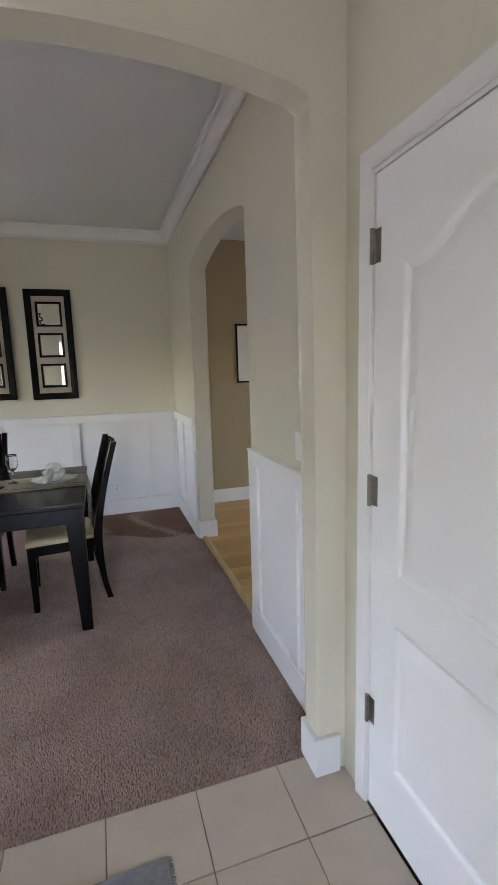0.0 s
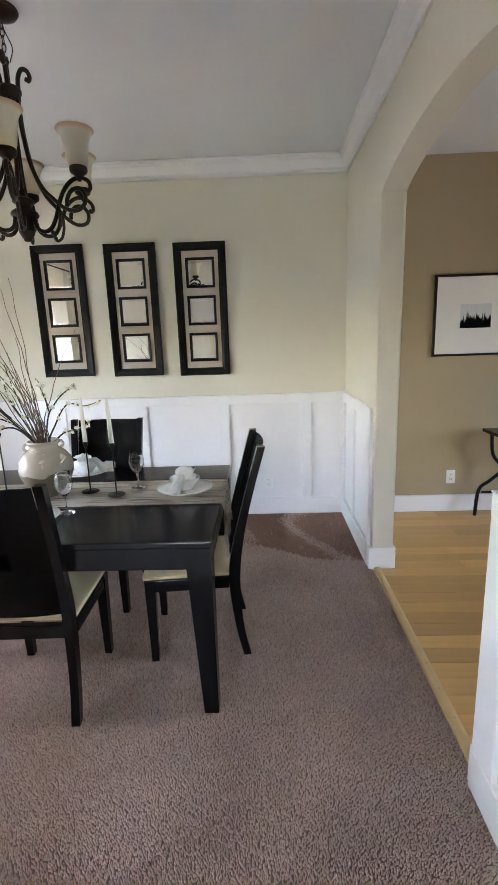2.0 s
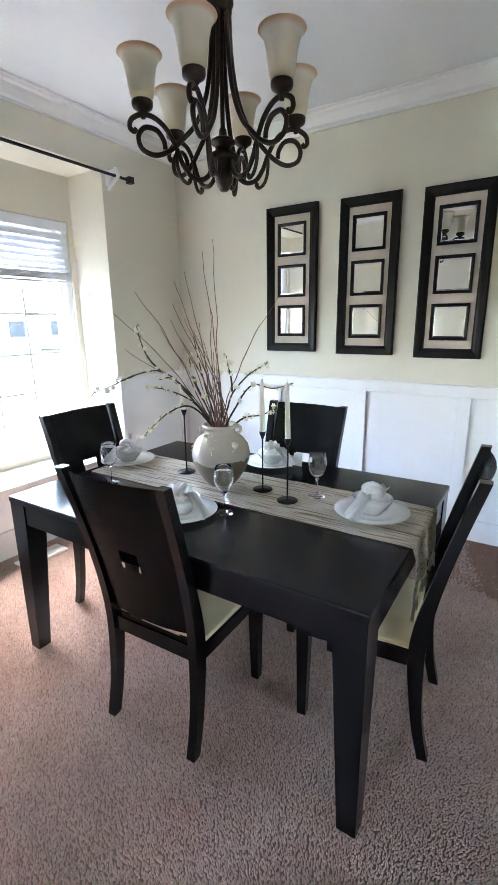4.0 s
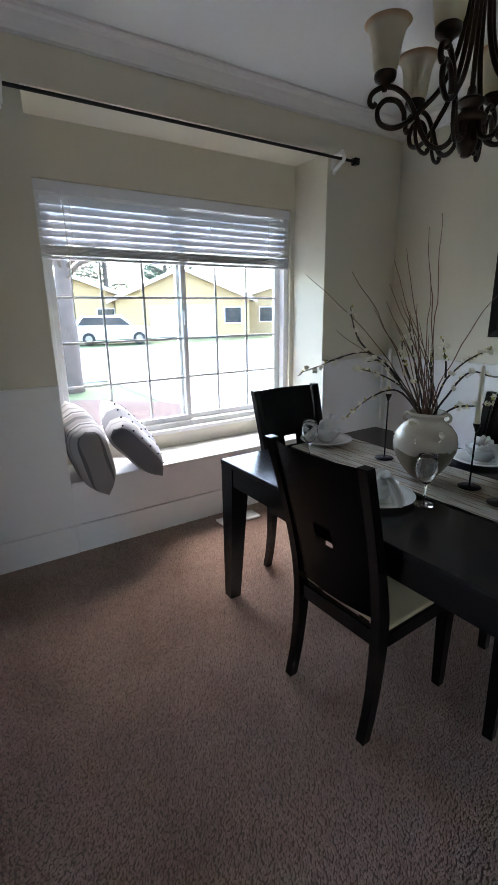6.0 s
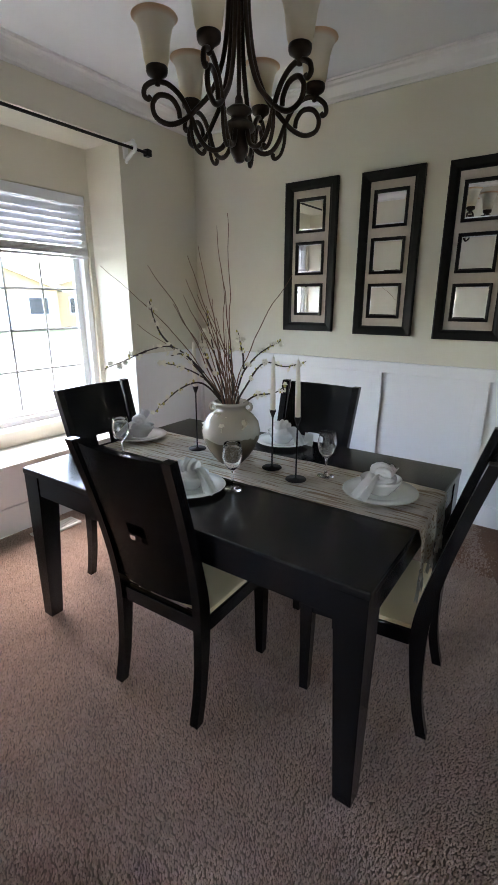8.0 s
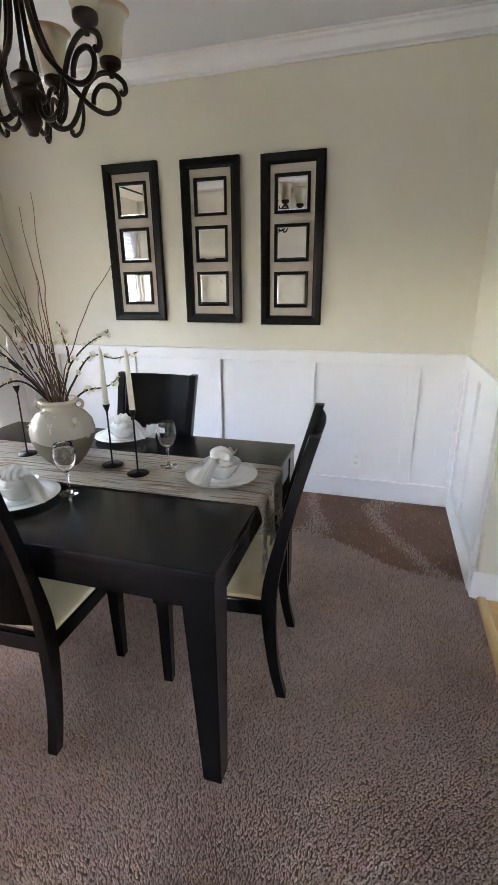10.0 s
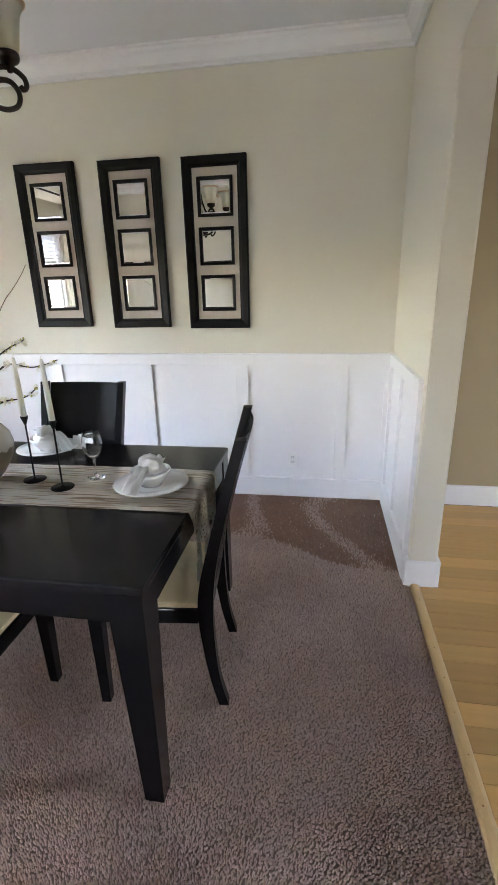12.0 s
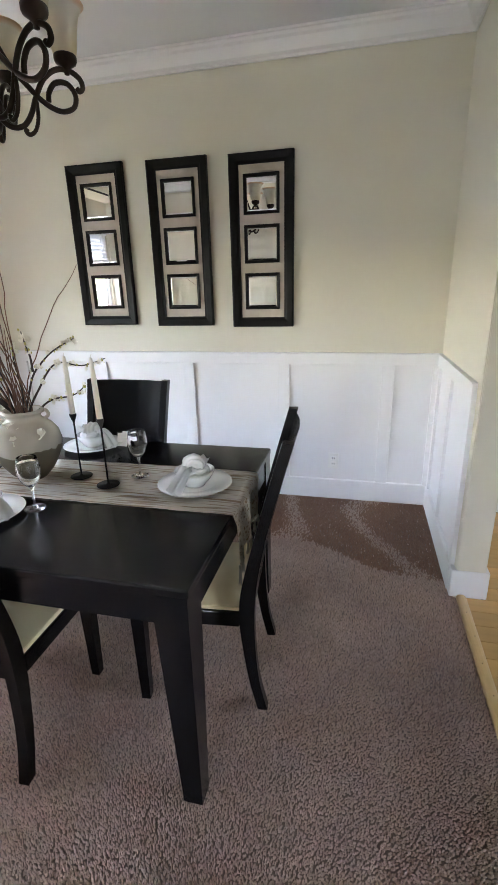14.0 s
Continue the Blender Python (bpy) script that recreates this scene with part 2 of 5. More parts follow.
# crown moulding, mitred round the dining room
def crown():
    prof = [(0.0, -0.112), (0.012, -0.112), (0.012, -0.098), (0.03, -0.088), (0.044, -0.06), (0.052, -0.038), (0.066, -0.028), (0.070, -0.014), (0.080, -0.012), (0.080, 0.0), (0.0, 0.0)]
    bm = bmesh.new()
    rings = []
    for cx, cy, sx, sy in ((XL, YN, 1, 1), (XR, YN, -1, 1), (XR, YF, -1, -1), (XL, YF, 1, -1)):
        rings.append([bm.verts.new((cx + sx * d, cy + sy * d, ZC - 0.001 + h)) for d, h in prof])
    for k in range(4):
        a, b = rings[k], rings[(k + 1) % 4]
        for j in range(len(prof) - 1):
            bm.faces.new((a[j], a[j + 1], b[j + 1], b[j]))
    return bm


structure("crown_moulding", crown(), M_TRIM, "white painted crown moulding", "moulding")

# ---- wainscoting: board, rails and stiles on each wall ----
def wainscot(name, axis, wall, inward, a, b, stiles, top=1.035, base=0.145):
    holder = thing(name, Matrix.Identity(4), "white board-and-batten wainscoting with a tall baseboard", "wainscot", kind="structure")

    def slab(piece, u0, u1, z0, z1, d0, d1, bevel=0.002):
        p, q = sorted((wall + inward * d0, wall + inward * d1))
        bm = boxed(u0, u1, p, q, z0, z1, bevel=bevel, segments=1) if axis == "x" else boxed(p, q, u0, u1, z0, z1, bevel=bevel, segments=1)
        return part(piece, bm, M_TRIM, holder)

    slab("panel", a, b, base - 0.01, top - 0.05, -0.002, 0.004, 0.0)
    slab("rail", a, b, top - 0.078, top - 0.006, 0.001, 0.022)
    slab("cap", a, b, top - 0.008, top, 0.001, 0.026)
    for u0, u1 in stiles:
        slab("stile", u0, u1, base - 0.004, top - 0.077, 0.001, 0.0205)
    slab("baseboard", a, b, 0, base, 0.001, 0.025, 0.004)
    return holder


wainscot("wainscot_north", "x", YF, -1, XL, XR, [(XL, XL + 0.05), (-2.27, -2.192), (-1.588, -1.510), (-0.904, -0.826), (-0.222, -0.144), (0.457, 0.533), (XR - 0.045, XR)])
wainscot("wainscot_east", "y", XR, -1, B2 + 0.05, YF - 0.022, [(B2 + 0.05, B2 + 0.11), (4.35, 4.425), (YF - 0.08, YF - 0.022)])
wainscot("wainscot_east", "y", XR, -1, YN + 0.005, A2, [(YN + 0.005, YN + 0.06), (1.71, 1.79), (2.20, A2)], top=1.02)
wainscot("wainscot_west", "y", XL, 1, YN, BAY0 - 0.001, [(YN, YN + 0.06)], base=0.18)
wainscot("wainscot_west", "y", XL, 1, BAY1 + 0.001, YF - 0.022, [(BAY1 + 0.001, BAY1 + 0.07), (YF - 0.08, YF - 0.022)], base=0.18)
wainscot("wainscot_south", "x", YN, 1, XL + 0.022, A1 - 0.02, [(-1.5, -1.42)])

# base blocks that wrap the ends of the arched walls
def base_wrap(name, x0, x1, y0, y1, h=0.145):
    structure(name, boxed(x0, x1, y0, y1, 0, h, bevel=0.004), M_TRIM, "white painted baseboard round a wall end", "baseboard")


base_wrap("baseboard", XR - 0.02, XH + 0.016, B2 - 0.004, B2 + 0.05)
base_wrap("baseboard", XR - 0.019, XH + 0.016, A2 - 0.02, A2 + 0.016)
base_wrap("baseboard", B1 - 0.016, XR - 0.024, YA - 0.016, YN + 0.004, 0.145)
base_wrap("baseboard", A1 - 0.05, A1 + 0.016, YA - 0.016, YN + 0.016, 0.145)
structure("baseboard_hall", boxed(XH, 4.2, HALL_Y - 0.016, HALL_Y, 0, 0.145, bevel=0.003), M_TRIM, "white painted baseboard", "baseboard")
structure("baseboard_hall", boxed(XH, XH + 0.016, B2 + 0.05, HALL_Y - 0.016, 0, 0.145, bevel=0.003), M_TRIM, "white painted baseboard", "baseboard")
structure("baseboard_entry", boxed(-1.6, A1 - 0.05, YA - 0.016, YA, 0, 0.145, bevel=0.003), M_TRIM, "white painted baseboard", "baseboard")

# window seat front, with base, and the seat
structure("window_seat_front", boxed(BAYX, XL, BAY0 + 0.001, BAY1 - 0.001, 0, 0.425), M_TRIM, "white painted front of the window seat", "window seat")
structure("baseboard", boxed(XL, XL + 0.02, BAY0, BAY1, 0, 0.18, bevel=0.004), M_TRIM, "white painted baseboard under the window seat", "baseboard")
structure("window_seat", boxed(BAYX, XL + 0.012, BAY0 + 0.001, BAY1 - 0.001, 0.426, 0.452, bevel=0.006), M_TRIM, "white painted window seat board", "window seat")

# ---- dining table ----
TX0, TX1, TY0, TY1, TZ = -1.627, -0.060, 2.620, 3.700, 0.742


def dining_table():
    t = thing("dining_table", pose((TX0 + TX1) / 2, (TY0 + TY1) / 2, 0, rz=0.1), "espresso-stained wooden dining table with tapered legs on the carpet", "table")
    hx, hy = (TX1 - TX0) / 2, (TY1 - TY0) / 2
    part("tabletop", soften(boxed(-hx, hx, -hy, hy, TZ - 0.028, TZ), 0.006, 3), M_ESPRESSO, t)
    for a in (-1, 1):
        part("apron", boxed(-hx + 0.09, hx - 0.09, min(a * (hy - 0.008), a * (hy - 0.03)), max(a * (hy - 0.008), a * (hy - 0.03)), TZ - 0.115, TZ - 0.029, bevel=0.002), M_ESPRESSO, t)
        part("apron", boxed(min(a * (hx - 0.008), a * (hx - 0.03)), max(a * (hx - 0.008), a * (hx - 0.03)), -hy + 0.09, hy - 0.09, TZ - 0.115, TZ - 0.029, bevel=0.002), M_ESPRESSO, t)
    for sx in (-1, 1):
        for sy in (-1, 1):
            bm = bmesh.new()
            rows = []
            for inner, z in ((0.058, 0.0), (0.094, TZ - 0.115), (0.094, TZ - 0.029)):
                ox, oy = hx - 0.004, hy - 0.004
                xs, ys = sorted((sx * ox, sx * (ox - inner))), sorted((sy * oy, sy * (oy - inner)))
                rows.append((xs[0], xs[1], ys[0], ys[1], z))
            part("leg", soften(sections(bm, rows), 0.004), M_ESPRESSO, t)
    return t


dining_table()


# ---- dining chairs; the sitter looks along +y, the origin lies between the back feet ----
def dining_chair(m, label, seat_label):
    c = thing("dining_chair", m, label, "chair", "chairs round the table")
    bend = [(-0.012, 0.0), (0.014, 0.12), (0.030, 0.26), (0.036, 0.40), (0.024, 0.52), (-0.010, 0.68), (-0.054, 0.85), (-0.100, 1.012)]
    spine = smooth_line([(0, y, z) for y, z in bend], 4)

    def back_y(z):
        for a, b in zip(spine, spine[1:]):
            if a.z <= z <= b.z:
                return a.y + (b.y - a.y) * (z - a.z) / (b.z - a.z)
        return spine[-1].y

    for s in (-1, 1):
        rows = []
        for p in spine:
            d = 0.017 + 0.009 * math.exp(-((p.z - 0.42) / 0.2) ** 2)
            o = 0.206 + 0.018 * max(p.z - 0.4, 0) / 0.6
            x0, x1 = sorted((s * o, s * (o - 0.034)))
            rows.append((x0, x1, p.y - d, p.y + d, p.z))
        part("back_leg", soften(sections(bmesh.new(), rows), 0.003), M_ESPRESSO, c)
        rows = [(*sorted((s * 0.205, s * 0.173)), 0.405, 0.438, 0.0), (*sorted((s * 0.212, s * 0.166)), 0.396, 0.444, 0.412)]
        part("front_leg", soften(sections(bmesh.new(), rows), 0.003), M_ESPRESSO, c)
        part("side_rail", boxed(*sorted((s * 0.208, s * 0.184)), 0.062, 0.398, 0.355, 0.412, bevel=0.003), M_ESPRESSO, c)
    part("front_rail", boxed(-0.166, 0.166, 0.412, 0.436, 0.355, 0.412, bevel=0.003), M_ESPRESSO, c)
    part("back_rail", boxed(-0.176, 0.176, 0.022, 0.05, 0.355, 0.412, bevel=0.003), M_ESPRESSO, c)
    # curved back panel with its square cut-out
    bm = bmesh.new()
    us = [-0.183, -0.12, -0.08, -0.04, 0.04, 0.08, 0.12, 0.183]
    vs = [0.462, 0.54, 0.61, 0.675, 0.745, 0.82, 0.90, 0.965, 1.006]
    grid = [[bm.verts.new((u, back_y(v) - 0.009 - 0.022 * (1 - (u / 0.183) ** 2), v)) for u in us] for v in vs]
    for j in range(len(vs) - 1):
        for i in range(len(us) - 1):
            if not (i == 3 and j == 3):
                bm.faces.new((grid[j][i], grid[j][i + 1], grid[j + 1][i + 1], grid[j + 1][i]))
    bmesh.ops.solidify(bm, geom=bm.faces[:], thickness=0.02)
    back = part("backrest", bm, M_ESPRESSO, c, smooth=True)
    back.data.set_sharp_from_angle(angle=radians(40))
    # padded seat
    bm = boxed(-0.203, 0.203, 0.052, 0.452, 0.413, 0.436)
    bmesh.ops.subdivide_edges(bm, edges=bm.edges[:], cuts=5, use_grid_fill=True)
    for v in bm.verts:
        if v.co.z > 0.425:
            e = min((0.203 - abs(v.co.x)) / 0.12, (v.co.y - 0.052) / 0.12, (0.452 - v.co.y) / 0.12, 1)
            v.co.z += 0.016 * math.sqrt(max(e, 0))
    part("seat", soften(bm, 0.006), M_SEAT, c, seat_label, smooth=True)
    return c


LAB = "espresso-stained wooden chair with a square-pierced back, "
dining_chair(pose(-0.812, 2.585, 0, rz=1.8), LAB + "at the table's long side", "cream leather seat pad")
dining_chair(pose(0.008, 3.183, 0, rz=96), LAB + "beside the hanging runner", "cream leather seat pad")
dining_chair(pose(-1.712, 3.155, 0, rz=-90), LAB + "by the window seat", "cream leather seat pad")
dining_chair(pose(-0.838, 3.775, 0, rz=180), LAB + "under the mirrors", "cream leather seat pad")

# ---- window ----
def clear_glass(name, tint, edge=0.12):
    m = bpy.data.materials.new(name)
    m.use_nodes = True
    t = m.node_tree
    t.nodes.remove(t.nodes["Principled BSDF"])
    clear, gloss, mix, fres = (t.nodes.new(n) for n in ("ShaderNodeBsdfTransparent", "ShaderNodeBsdfGlossy", "ShaderNodeMixShader", "ShaderNodeLayerWeight"))
    clear.inputs["Color"].default_value = (*tint, 1)
    gloss.inputs["Roughness"].default_value = 0.02
    fres.inputs["Blend"].default_value = edge
    t.links.new(fres.outputs["Facing"], mix.inputs["Fac"])
    t.links.new(clear.outputs["BSDF"], mix.inputs[1])
    t.links.new(gloss.outputs["BSDF"], mix.inputs[2])
    t.links.new(mix.outputs["Shader"], t.nodes["Material Output"].inputs["Surface"])
    return m


M_GLASS = clear_glass("clear_glass", (0.97, 0.985, 0.98))
M_VINYL = surf("white_vinyl", (0.78, 0.78, 0.77), 0.35, var=0.02)
M_MUNTIN = surf("white_grille", (0.66, 0.67, 0.68), 0.4, var=0.02)
M_SLAT = surf("white_blind_slat", (0.76, 0.77, 0.79), 0.4, var=0.03)
st = M_SLAT.node_tree
glow, blend = st.nodes.new("ShaderNodeBsdfTranslucent"), st.nodes.new("ShaderNodeMixShader")
glow.inputs["Color"].default_value = (0.76, 0.77, 0.80, 1)
blend.inputs["Fac"].default_value = 0.15
st.links.new(st.nodes["Principled BSDF"].outputs["BSDF"], blend.inputs[1])
st.links.new(glow.outputs["BSDF"], blend.inputs[2])
st.links.new(blend.outputs["Shader"], st.nodes["Material Output"].inputs["Surface"])

WX = -2.955


def window():
    w = thing("window_1", Matrix.Identity(4), "white vinyl sliding window with a colonial grille", "window", kind="structure")
    for y0, y1, z0, z1 in ((WY0, WY1, WZ0, WZ0 + 0.04), (WY0, WY1, WZ1 - 0.04, WZ1), (WY0, WY0 + 0.045, WZ0 + 0.04, WZ1 - 0.04), (WY1 - 0.045, WY1, WZ0 + 0.04, WZ1 - 0.04)):
        part("window_frame", boxed(WX - 0.05, WX + 0.05, y0, y1, z0, z1, bevel=0.003), M_VINYL, w)
    for y0, y1, x in ((WY0 + 0.046, 3.115, WX + 0.012), (3.055, WY1 - 0.046, WX - 0.022)):
        z0, z1 = WZ0 + 0.041, WZ1 - 0.041
        s = 0.038 if x > WX else 0.05
        sash = part("sash", boxed(x - 0.016, x + 0.016, y0, y1, z0, z0 + 0.04, bevel=0.003), M_VINYL, w)
        for q in ((y0, y1, z1 - 0.04, z1), (y0, y0 + s, z0 + 0.04, z1 - 0.04), (y1 - s, y1, z0 + 0.04, z1 - 0.04)):
            part("sash", boxed(x - 0.016, x + 0.016, *q, bevel=0.003), M_VINYL, w)
        pane = part("pane", boxed(x - 0.004, x + 0.004, y0 + s - 0.004, y1 - s + 0.004, z0 + 0.036, z1 - 0.036), M_GLASS, w)
        pane.visible_shadow = False
        for k in (1, 2):
            y = y0 + s + (y1 - y0 - 2 * s) * k / 3
            part("muntin", boxed(x + 0.006, x + 0.014, y - 0.008, y + 0.008, z0 + 0.04, z1 - 0.04, bevel=0.002), M_MUNTIN, w)
        for k in range(1, 5):
            z = z0 + 0.04 + (z1 - z0 - 0.08) * k / 5
            part("muntin", boxed(x + 0.0055, x + 0.0145, y0 + s, y1 - s, z - 0.008, z + 0.008, bevel=0.002), M_MUNTIN, w)
    part("latch", boxed(WX + 0.028, WX + 0.044, 3.085, 3.103, 1.33, 1.43, bevel=0.004), M_VINYL, w)
    return w


window()
structure("window_sill", boxed(WX + 0.05, BAYX + 0.022, WY0 - 0.015, WY1 + 0.015, WZ0 - 0.03, WZ0 + 0.002, bevel=0.006), M_TRIM, "white painted window stool", "window sill")


def blind():
    b = thing("window_blind", pose(BAYX - 0.03, 0, 0), "white horizontal blind, raised halfway with its slats stacked", "blind")
    y0, y1 = WY0 + 0.008, WY1 - 0.008
    part("valance", boxed(0.012, 0.028, y0, y1, 2.096, 2.160, bevel=0.004), M_SLAT, b)
    part("head_rail", boxed(-0.03, 0.008, y0, y1, 2.112, 2.158, bevel=0.002), M_SLAT, b)

    def slat(z, tilt):
        bm = bmesh.new()
        c, s = math.cos(tilt), math.sin(tilt)
        prof = [(-0.025, 0.0), (-0.012, 0.0025), (0.0, 0.0032), (0.012, 0.0025), (0.025, 0.0)]
        under = [(u, h - 0.003) for u, h in reversed(prof)]
        ring = [(u * c - h * s, z + u * s + h * c) for u, h in prof + under]
        a = [bm.verts.new((x, y0 + 0.004, q)) for x, q in ring]
        d = [bm.verts.new((x, y1 - 0.004, q)) for x, q in ring]
        for k in range(len(ring)):
            bm.faces.new((a[k], a[(k + 1) % len(ring)], d[(k + 1) % len(ring)], d[k]))
        bm.faces.new(a)
        bm.faces.new(d)
        part("slat", bm, M_SLAT, b)

    for k in range(6):
        slat(2.062 - 0.044 * k, -1.22)
    for k in range(13):
        slat(1.812 - 0.0042 * k, 0.03 * math.sin(3 * k))
    part("bottom_rail", boxed(-0.026, 0.026, y0, y1, 1.735, 1.752, bevel=0.004), M_SLAT, b)
    for y in (y0 + 0.2, y0 + 0.85, y0 + 1.15, y1 - 0.2):
        part("ladder_cord", tube(bmesh.new(), [(0.027, y, 2.07), (0.027, y, 1.74)], 0.0018, 5), M_SLAT, b)
    part("tilt_wand", tube(bmesh.new(), [(0.035, y0 + 0.16, 2.07), (0.037, y0 + 0.165, 1.72), (0.036, y0 + 0.16, 1.36)], 0.004, 6), M_MUNTIN, b)
    return b


blind()


# ---- curtain rod ----
def curtain_rod():
    r = thing("curtain_rod", pose(-2.43, 0, 2.421), "black metal curtain rod with square finials and white scroll brackets", "curtain rod")
    part("rod", tube(bmesh.new(), [(0, 1.93, 0), (0, 4.20, 0)], 0.0095, 12), M_IRON, r)
    for y, s in ((4.20, 1), (1.93, -1)):
        bm = bmesh.new()
        tube(bm, [(0, y, 0), (0, y + s * 0.02, 0)], 0.012, 10)
        box(bm, -0.023, 0.023, *sorted((y + s * 0.018, y + s * 0.062)), -0.023, 0.023, bevel=0.006)
        part("finial", bm, M_IRON, r)
    for y in (4.11, 1.995):
        bm = bmesh.new()
        box(bm, -0.088, -0.07, y - 0.022, y + 0.022, -0.055, 0.050, bevel=0.008)
        # S-scroll corbel under and over the rod
        over = smooth_line([(-0.07, y, 0.030), (-0.035, y, 0.036), (0.004, y, 0.030), (0.022, y, 0.008), (0.012, y, -0.016), (-0.010, y, -0.022), (-0.030, y, -0.036), (-0.052, y, -0.048), (-0.072, y, -0.06)], 4)
        tube(bm, over, 0.0125, 10)
        curl = [(-0.002 + 0.014 * math.cos(a) * (1 - a / 9), y, 0.036 + 0.014 * math.sin(a) * (1 - a / 9)) for a in [k * 0.45 for k in range(14)]]
        tube(bm, curl, 0.010, 8)
        lathe(bm, [(0.0, -0.082), (0.009, -0.078), (0.013, -0.069), (0.008, -0.060), (0.0, -0.056)], 10, (-0.075, y))
        part("bracket", bm, M_TRIM, r, "white plaster scroll bracket", smooth=True)
    return r


curtain_rod()


# ---- pillows on the window seat ----
def striped(name, light, dark, mid, bands):
    m = surf(name, light, 0.9, var=0.05, scale=30, bump=0.12, bump_scale=400, sheen=0.2)
    nt = m.node_tree
    tc = nt.nodes.new("ShaderNodeTexCoord")
    sep = nt.nodes.new("ShaderNodeSeparateXYZ")
    nt.links.new(tc.outputs["Object"], sep.inputs["Vector"])
    rng = nt.nodes.new("ShaderNodeMapRange")
    rng.inputs["From Min"].default_value, rng.inputs["From Max"].default_value = -0.23, 0.23
    nt.links.new(sep.outputs["X"], rng.inputs["Value"])
    ramp = nt.nodes.new("ShaderNodeValToRGB")
    ramp.color_ramp.interpolation = "CONSTANT"
    tones = {"l": light, "d": dark, "m": mid}
    for k, (at, tone) in enumerate(bands):
        e = ramp.color_ramp.elements[k] if k < 2 else ramp.color_ramp.elements.new(at)
        e.position, e.color = at, (*tones[tone], 1)
    nt.links.new(rng.outputs["Result"], ramp.inputs["Fac"])
    nt.links.new(ramp.outputs["Color"], nt.nodes["Principled BSDF"].inputs["Base Color"])
    return m


M_STRIPE = striped("grey_striped_linen", (0.36, 0.345, 0.345), (0.10, 0.097, 0.10), (0.22, 0.205, 0.20),
                   [(0.0, "m"), (0.06, "d"), (0.08, "l"), (0.2, "m"), (0.24, "l"), (0.30, "d"), (0.33, "l"), (0.36, "m"), (0.46, "d"), (0.54, "m"), (0.62, "l"), (0.65, "d"), (0.68, "l"), (0.76, "m"), (0.80, "l"), (0.88, "m"), (0.92, "l")])
M_PANEL = striped("grey_panel_linen", (0.36, 0.35, 0.355), (0.13, 0.13, 0.14), (0.24, 0.235, 0.235), [(0.0, "d"), (0.08, "l"), (0.13, "l"), (0.22, "m"), (0.25, "l"), (0.36, "d"), (0.63, "l"), (0.67, "m"), (0.70, "l"), (0.80, "m"), (0.83, "l")])


def pillow(m, material, label, size=0.44, thick=0.14, pom=False):
    p = thing("throw_pillow", m, label, "pillow", "pillows on the window seat")
    n = 18
    bm = bmesh.new()
    sheets = []
    for s in (1, -1):
        rows = []
        for j in range(n + 1):
            row = []
            for i in range(n + 1):
                u, v = 2 * i / n - 1, 2 * j / n - 1
                pinch = 1 - 0.06 * (1 - abs(u) ** 2) * abs(v) ** 3
                pinch2 = 1 - 0.06 * (1 - abs(v) ** 2) * abs(u) ** 3
                h = thick / 2 * (max((1 - u ** 4) * (1 - v ** 4), 0)) ** 0.5
                h += 0.006 * noise.noise((u * 2.5, v * 2.5, s * 3.0)) * (1 - u * u) * (1 - v * v)
                row.append(bm.verts.new((u * size / 2 * pinch2, v * size / 2 * pinch, s * h)))
            rows.append(row)
        sheets.append(rows)
        for j in range(n):
            for i in range(n):
                bm.faces.new((rows[j][i], rows[j][i + 1], rows[j + 1][i + 1], rows[j + 1][i]))
    bmesh.ops.remove_doubles(bm, verts=bm.verts, dist=0.0004)
    part("cushion", bm, material, p, smooth=True)
    if pom:
        bm = bmesh.new()
        bmesh.ops.create_icosphere(bm, subdivisions=1, radius=0.007)
        first = part("button", bm, M_IRON, p, "small dark bead trim")
        spots = []
        for u in (-0.78, -0.36, 0.1, 0.5, 0.8):
            for v in (-0.82, -0.48, -0.14, 0.2, 0.54, 0.86):
                spots.append((u * size / 2, v * size / 2, thick / 2 * ((1 - u ** 4) * (1 - v ** 4)) ** 0.5 + 0.002))
        first.location = spots[0]
        for q in spots[1:]:
            o = first.copy()
            scene.collection.objects.link(o)
            o.location = q
    return p


def stand(at, right, up_dir):
    """A pose with local x along right, y along up_dir."""
    r = Vector(right).normalized()
    u = (Vector(up_dir) - r * Vector(up_dir).dot(r)).normalized()
    n = r.cross(u)
    return Matrix.Translation(at) @ Matrix((r, u, n)).transposed().to_4x4()


pillow(stand((-2.600, 2.232, 0.630), (-0.33, -0.01, 0.09), (-0.07, -0.105, 0.41)), M_STRIPE, "grey striped linen throw pillow leaning in the window corner", 0.46, 0.225)
pillow(stand((-2.610, 2.520, 0.645), (-0.35, 0.05, 0.09), (-0.03, -0.263, 0.335)), M_PANEL, "grey and white banded throw pillow with dark bead trim", 0.46, 0.19, True)

# ---- floor vent, outlets, switch ----
def floor_vent():
    v = thing("floor_vent", pose(-2.345, 3.155, 0.0), "white metal floor register in the carpet below the window seat", "vent")
    part("frame", boxed(-0.06, 0.06, -0.15, -0.135, 0.0, 0.012, bevel=0.003), M_PLATE, v)
    for q in ((-0.06, 0.06, 0.135, 0.15), (-0.06, -0.04, -0.135, 0.135), (0.04, 0.06, -0.135, 0.135), (-0.04, 0.04, -0.004, 0.004)):
        part("frame", boxed(*q, 0.0, 0.012, bevel=0.002), M_PLATE, v)
    part("duct", boxed(-0.04, 0.04, -0.135, 0.135, -0.004, 0.001), M_IRON, v)
    for k in range(18):
        y = -0.128 + 0.0151 * k
        if abs(y) > 0.006:
            part("slat", boxed(-0.04, 0.04, y - 0.0046, y + 0.0046, 0.003, 0.009), M_PLATE, v)
    return v


floor_vent()


